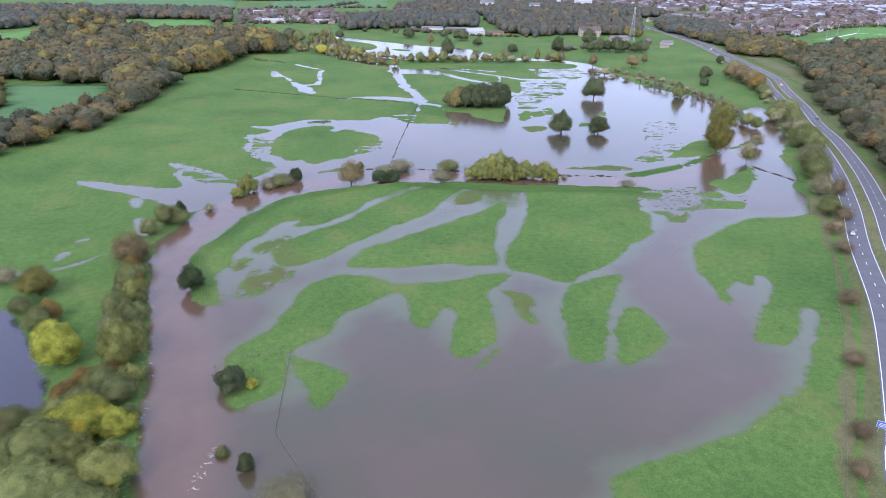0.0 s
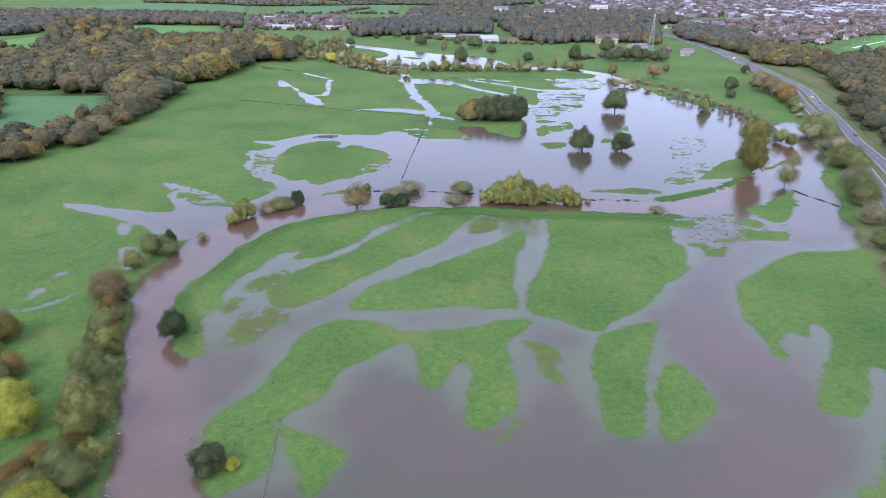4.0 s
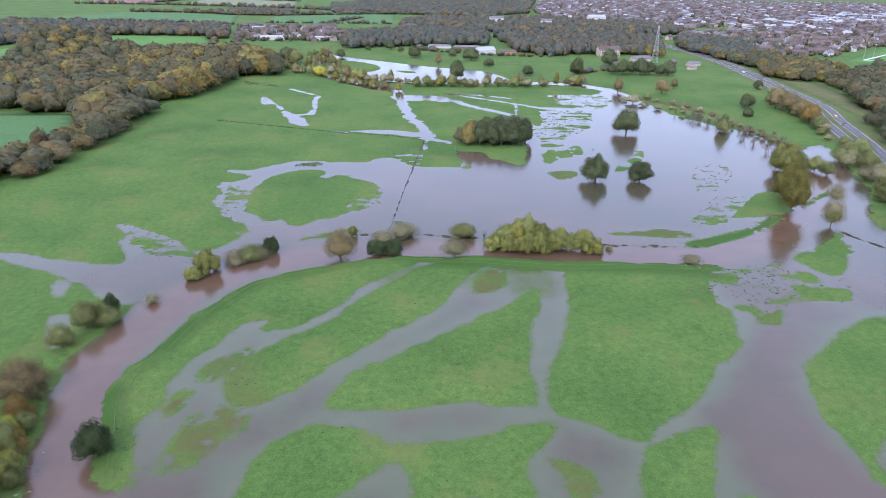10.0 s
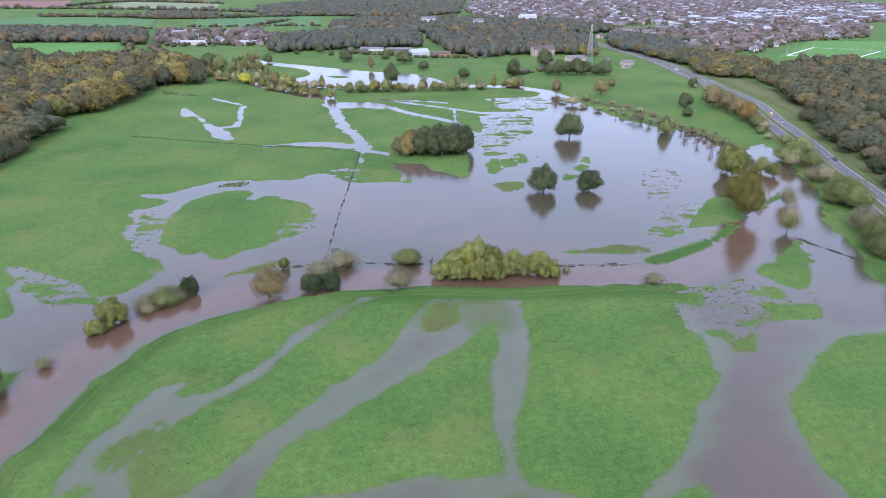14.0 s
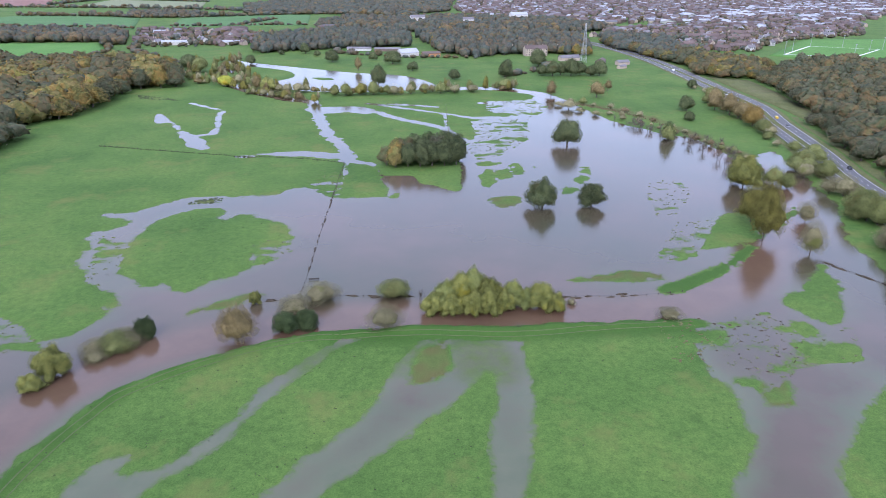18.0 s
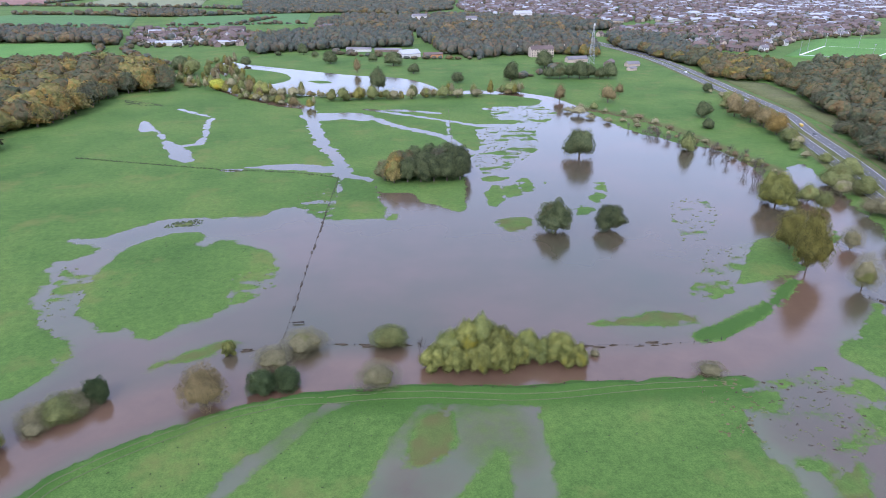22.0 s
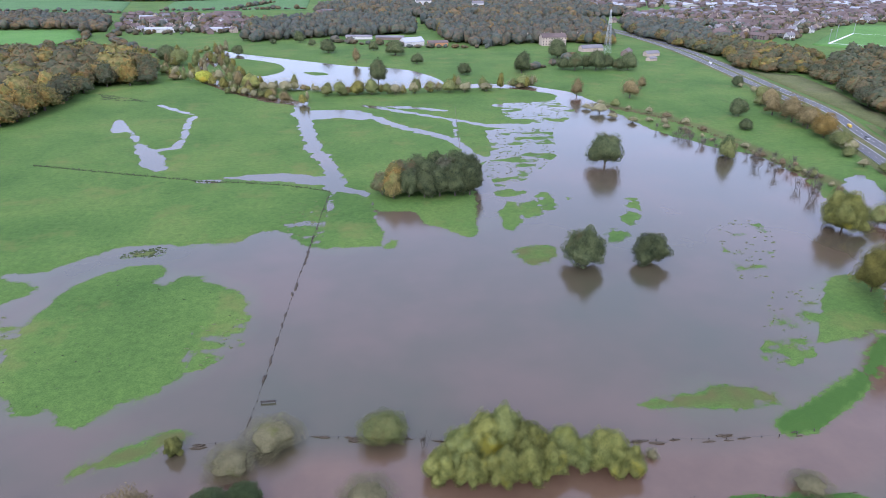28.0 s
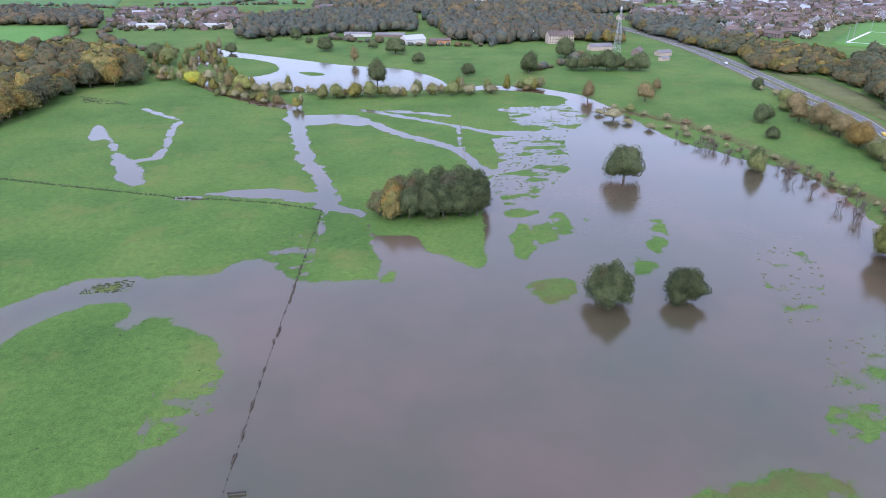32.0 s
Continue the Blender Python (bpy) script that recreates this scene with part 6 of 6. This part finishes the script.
manor = house("manor_house", "large buff stone country house with a tiled roof", 30, 14, 9.5, 13.5, BUFF, TILE, 4, 9, "mansion")
manor.matrix_basis = pose(216, 1006, 0.4, 0, 0, 4)
for x, y, l, w, e, r, wall, roof, turn, label in ((45, 1016, 26, 16, 5.0, 9.5, RENDER_WALL, SHEET, 25, "white farm barn with a pale sheet roof"), (76, 1012, 24, 10, 4.0, 6.0, ORANGE, TILE, 5, "low orange-brown timber building"),
                                            (-20, 1088, 34, 9, 3.2, 5.0, RENDER_WALL, SLATE, -6, "long low shed with a grey roof"), (20, 1078, 36, 10, 3.2, 5.0, BRICK, SLATE, -8, "long low shed with a grey roof"),
                                            (246, 948, 26, 10, 4.0, 7.0, BUFF, SLATE, 10, "stone farm building with a grey roof"), (276, 915, 22, 9, 3.8, 6.5, BRICK, TILE, 60, "brick farm building with a tiled roof"),
                                            (300, 905, 16, 8, 3.2, 5.5, BUFF, SLATE, 15, "stone farm building with a grey roof"), (287, 872, 11, 6, 2.6, 4.0, BUFF, SLATE, 30, "small pale farm shed"),
                                            (520, 742, 22, 9, 3.5, 5.0, RENDER_WALL, SHEET, 10, "white building in a clearing of the wood"), (-300, 1190, 40, 12, 5, 7, RENDER_WALL, SHEET, 5, "long white works shed in the village"),
                                            (-215, 1195, 38, 12, 4.5, 6, RENDER_WALL, SHEET, 3, "long white works shed in the village"), (96, 1560, 30, 14, 17, 21, RENDER_WALL, SLATE, 8, "white building among the trees of the wood"),
                                            (196, 1500, 22, 12, 16, 20, RENDER_WALL, SLATE, -5, "white building among the trees of the wood"), (330, 1640, 40, 16, 17, 22, RENDER_WALL, SHEET, 12, "white building among the trees of the wood")):
    house("farm_building" if "farm" in label else "shed", label, l, w, e, r, wall, roof, 0, 0, "building").matrix_basis = pose(x, y, 0.35, 0, 0, turn)


def lattice_mast(x, y, height, foot, label):
    root = tagged(new("lattice_mast"), label, "mast")
    root.location = (x, y, 0.2)
    steps = 9

    def corner(k, s):
        r = foot / 2 * (1 - 0.82 * min(1, s / steps * 1.1)) if s < steps else foot * 0.06
        return (r * (1, -1, -1, 1)[k % 4], r * (1, 1, -1, -1)[k % 4], height * s / steps)

    for k in range(4):
        bm = bmesh.new()
        for s in range(steps):
            rod(bm, corner(k, s), corner(k, s + 1), 0.14, 0.12, 5)
        bmesh.ops.remove_doubles(bm, verts=bm.verts, dist=0.05)
        part("leg", bm, STEEL, root)
    for s in range(steps):
        bm = bmesh.new()
        for k in range(4):
            rod(bm, corner(k, s), corner(k + 1, s + 1), 0.07, 0.07, 4)
            rod(bm, corner(k + 1, s), corner(k, s + 1), 0.07, 0.07, 4)
            rod(bm, corner(k, s + 1), corner(k + 1, s + 1), 0.07, 0.07, 4)
        part("bracing", bm, STEEL, root)
    for a in (0, 2.1, 4.2):
        part("antenna", box(bmesh.new(), 0.9 * math.cos(a), 0.9 * math.sin(a), height - 1.5, 0.4, 0.4, 2.6), RENDER_WALL, root, "pale panel antenna")
    return root


lattice_mast(259, 930, 46, 7.0, "grey steel lattice radio mast among trees")

# sports ground: touch lines and lighting poles
PITCH = [(560, 985), (664, 1085), (735, 1030), (632, 945)]
pitch = tagged(new("pitch_border", mesh_of("pitch_border", *ribbon([Vector((x, y, 0)) for x, y in PITCH + PITCH[:1]], -1.6, 1.6, 0.70), LINE)), "pale path bordering the sports pitch", "path", kind="structure")


def floodlight(x, y):
    root = tagged(new("floodlight_pole"), "slim grey floodlight pole beside the sports pitch", "floodlight", "floodlights round the pitch")
    root.location = (x, y, 0.5)
    part("pole", rod(bmesh.new(), (0, 0, 0), (0, 0, 17), 0.28, 0.18, 6), STEEL, root)
    part("lamp_head", box(bmesh.new(), 0, 0, 17.2, 2.2, 0.7, 0.7), STEEL, root)


for x, y in ((556, 980), (600, 1030), (668, 1090), (700, 1062), (740, 1030), (684, 985), (628, 940)):
    floodlight(x, y)


# ---- road furniture and traffic ----
PAINTS = [plain("car_paint_" + n, c, 0.3, vary=0.03) for n, c in (("white", (0.7, 0.7, 0.7)), ("silver", (0.4, 0.41, 0.43)), ("dark", (0.03, 0.035, 0.05)), ("yellow", (0.65, 0.45, 0.06)))]
RUBBER = plain("tyre_rubber", (0.02, 0.02, 0.02), 0.9)


def car(at, side, paint, van=False):
    i = min(range(len(road_line) - 1), key=lambda k: abs(road_line[k].y - at))
    a, b = road_line[i], road_line[i + 1]
    way = (b - a).normalized()
    q = a + Vector((way.y, -way.x, 0)) * side
    turn = math.degrees(math.atan2(-way.x, way.y)) + (0 if side < 0 else 180)
    colour = ("white", "silver", "dark", "yellow")[paint]
    root = tagged(new("van" if van else "car"), colour + (" van" if van else " car") + " on the dual carriageway", "vehicle", "vehicles on the road")
    root.matrix_basis = pose(q.x, q.y, 0.735, 0, 0, turn)
    body = box(bmesh.new(), 0, 0, 0.95 if van else 0.62, 1.8, 4.6 if van else 4.2, 1.5 if van else 0.75)
    bmesh.ops.bevel(body, geom=list(body.edges), offset=0.16, segments=2, affect="EDGES")
    shell = part("body", body, PAINTS[paint], root)
    cabin = bmesh.new()
    bmesh.ops.create_cone(cabin, cap_ends=True, segments=4, radius1=1.25, radius2=0.95, depth=0.6, matrix=pose(0, 0.9 if van else -0.2, 1.25, 0, 0, 45))
    bmesh.ops.scale(cabin, vec=(0.98, 1.0 if van else 1.35, 1), verts=cabin.verts)
    part("window_band", cabin, GLASS_DARK, root)
    for sx in (-0.8, 0.8):
        for sy in (-1.3, 1.3):
            wheel = part("wheel", rod(bmesh.new(), (sx - 0.11, sy, 0.32), (sx + 0.11, sy, 0.32), 0.32, 0.32, 12), RUBBER, root)
            part("rim", rod(bmesh.new(), (sx - 0.12, sy, 0.32), (sx + 0.12, sy, 0.32), 0.2, 0.2, 10), STEEL, wheel, "silver wheel rim")
        part("headlight", box(bmesh.new(), sx * 0.78, 2.3 if van else 2.1, 0.7, 0.34, 0.06, 0.18), RENDER_WALL, root, "clear headlight")


for at, side, paint, van in ((585, 4.2, 3, True), (560, 4.4, 1, False), (690, -4.3, 0, False), (455, 8.0, 2, False), (842, -4.4, 0, True), (238, -7.8, 1, False), (486, -4.3, 0, False)):
    car(at, side, paint, van)

BLUE = plain("sign_blue", (0.05, 0.12, 0.42), 0.4, vary=0.04)
sign = tagged(new("road_sign"), "blue rectangular road sign on grey posts in the verge", "road sign")
sign.matrix_basis = pose(102.5, 119, 0.45, 0, 0, -30)
for x in (-0.8, 0.8):
    part("post", rod(bmesh.new(), (x, 0, -0.3), (x, 0, 3.2), 0.06, 0.06, 8), STEEL, sign)
part("panel", box(bmesh.new(), 0, -0.08, 2.4, 2.6, 0.05, 1.7), BLUE, sign, "blue sign panel")
part("border", box(bmesh.new(), 0, -0.072, 2.4, 2.8, 0.04, 1.9), RENDER_WALL, sign, "white sign border")
for z in (2.75, 2.35, 1.95):
    part("bar", box(bmesh.new(), -0.1, -0.11, z, 1.7, 0.02, 0.18), RENDER_WALL, sign, "white bar")

# steel barrier on the outer edge of the carriageway
barrier = tagged(new("crash_barrier"), "grey steel crash barrier along the dual carriageway", "barrier")
run = [q for q in road_line if 300 < q.y < 760]
verts, faces = [], []
for z0, z1 in ((1.15, 1.45),):
    v, f = ribbon(run, -10.75, -10.67, z0)
    top = [(x, y, z1) for x, y, z in v]
    n = len(v)
    verts = v + top
    for k in range(0, n - 2, 2):
        faces += [(k, k + 2, k + 2 + n, k + n), (k + 1, k + 1 + n, k + 3 + n, k + 3), (k + n, k + 2 + n, k + 3 + n, k + 1 + n)]
part("beam", mesh_of("beam", verts, faces, STEEL), STEEL, barrier)
leg = bpy.data.meshes.new("post")
bm = box(bmesh.new(), 0, 0, 0.3, 0.12, 0.12, 1.3)
bm.to_mesh(leg)
bm.free()
leg.materials.append(STEEL)
for k, q in enumerate(run[:-1]):
    way = (run[k + 1] - q).normalized()
    o = part("post", leg, STEEL, barrier)
    o.location = (q.x - way.y * 10.6, q.y + way.x * 10.6, 0.7)

# a timber rail left standing in the flood where the field fence ends
rail = tagged(new("drowned_gate"), "short timber gate standing alone in flood water", "gate")
rail.matrix_basis = pose(-25.8, 339.5, -0.1, 0, 0, 2)
for z in (0.45, 0.75):
    part("bar", box(bmesh.new(), 0, 0, z, 3.6, 0.14, 0.2), SOAKED, rail)
for x in (-1.7, 1.7):
    part("post", rod(bmesh.new(), (x, 0, -0.6), (x, 0, 0.95), 0.1, 0.09, 6), SOAKED, rail)


# ---- drifted debris and tufts standing out of the water ----
def litter(name, ring, step, chance, mat, long, label, seed, tall=0.25):
    rng = random.Random(seed)
    bm_verts, bm_faces = [], []
    for x, y, e in zip(*scatter(ring, step, seed, 0.5)):
        if rng.random() > chance:
            continue
        z = max(0.0, ground_z(x, y))
        for _ in range(3):
            a, s = rng.uniform(0, 3.14), long * rng.uniform(0.3, 1)
            dx, dy, w = math.cos(a) * s, math.sin(a) * s * 0.5, 0.12 + 0.2 * rng.random()
            i = len(bm_verts)
            ox, oy = x + rng.gauss(0, long * 0.4), y + rng.gauss(0, long * 0.3)
            bm_verts += [(ox - dx, oy - dy, z - 0.05), (ox + dy * w, oy - dx * w, z - 0.05), (ox + dx, oy + dy, z - 0.05), (ox - dy * w, oy + dx * w, z - 0.05), (ox, oy, z + tall * rng.uniform(0.5, 1.2))]
            bm_faces += [(i, i + 1, i + 4), (i + 1, i + 2, i + 4), (i + 2, i + 3, i + 4), (i + 3, i, i + 4)]
    if bm_verts:
        tagged(new(name, mesh_of(name, bm_verts, bm_faces, mat)), label, "debris" if "debris" in name else "grass tufts", kind="stuff")


for k, (ring, share) in enumerate(MARSHES):
    litter("grass_tufts", ring, 3.2, 0.5, GRASS_TUFT, 1.2, "grass tufts standing out of shallow flood water", 200 + k)
litter("flood_debris", MARSHES[2][0], 3.0, 0.3, DEBRIS, 0.9, "dark flood debris stranded in the shallows", 230)
litter("flood_debris", [(-15, 302.8), (9, 302.7), (41, 299.2), (70, 300.4), (98, 299), (112, 290), (108, 288), (96, 297), (70, 298.4), (41, 297.2), (9, 300.8), (-15, 301)], 1.6, 0.35, DEBRIS, 0.9, "line of brown flood debris along the river bank", 231)
litter("floating_debris", [(-100, 190), (-96, 190), (-68, 120), (-62, 96), (-67, 96), (-73, 120)], 1.6, 0.45, PALE_DRIFT, 0.65, "pale foam and sticks drifting near the river bank", 232, 0.1)
litter("floating_debris", [(-52.6, 99), (-50.2, 100), (-49.8, 113), (-51.4, 114), (-52.4, 106)], 0.8, 0.6, PALE_DRIFT, 0.6, "pale foam and sticks drifting near the river bank", 233, 0.1)
for (ax, ay), (bx, by) in zip(FIELD_LINE, FIELD_LINE[1:]):
    litter("grass_tufts", [(ax, ay - 0.7), (bx, by - 0.7), (bx, by + 0.7), (ax, ay + 0.7)], 0.9, 0.8, DARK_TUFT, 0.9, "dark rank grass along the old field fence", 240, 0.5)
BANK_FRINGE = [(159.9, 672.5), (172.0, 654.1), (188.1, 631.2), (201.0, 602.6), (209.5, 562.9), (211.7, 529.8), (213.5, 505.3), (216.1, 490.4)]
for (ax, ay), (bx, by) in zip(BANK_FRINGE, BANK_FRINGE[1:]):
    litter("rank_grass_tufts", [(ax, ay - 4), (bx, by - 4), (bx + 1, by + 3), (ax + 1, ay + 3)], 1.5, 0.7, BROWN_TUFT, 1.4, "brown rank grass and scrub along the flooded bank", 250, 1.0)
litter("rank_grass_tufts", [(-216.7, 740.8), (-174.5, 716.2), (-167.0, 705.8), (-204.8, 719.2)], 2.0, 0.5, DARK_TUFT, 2.2, "dark rush clumps in the pasture", 251, 0.5)
litter("flood_debris", [(84.4, 295.8), (95.2, 296.5), (95.9, 286.0), (86.2, 270.5), (80.3, 274.8)], 1.8, 0.5, BROWN_TUFT, 0.9, "brown flood wrack at the end of the river bank", 252, 0.3)
litter("flood_debris", LANDS["drift_islet"], 1.1, 0.8, DARK_TUFT, 0.8, "dark raft of reeds and flood debris", 253, 0.35)
for k, (key, step, share) in enumerate((("ridge_a", 2.4, 0.22), ("ridge_b", 3.0, 0.16), ("levee", 2.6, 0.16), ("long_island", 3.0, 0.14), ("east_meadow", 4.0, 0.12), ("tongue_a", 3.0, 0.16), ("oval_island", 3.0, 0.16))):
    litter("rush_tufts", LANDS[key], step, share, DARK_TUFT, 0.34, "dark rush tufts dotted over the grazed pasture", 260 + k, 0.28)
WRACK = plain("pinkish_silt_wrack", (0.30, 0.20, 0.15), 0.9, scale=1.5)
litter("flood_debris", [(57, 110), (66, 114), (74, 119), (84, 125.5), (91, 131), (91, 133), (83, 127.5), (73, 121), (65, 116), (57, 112)], 1.0, 0.4, WRACK, 0.6, "pinkish strand line of silt and straw at the flood edge", 270, 0.06)
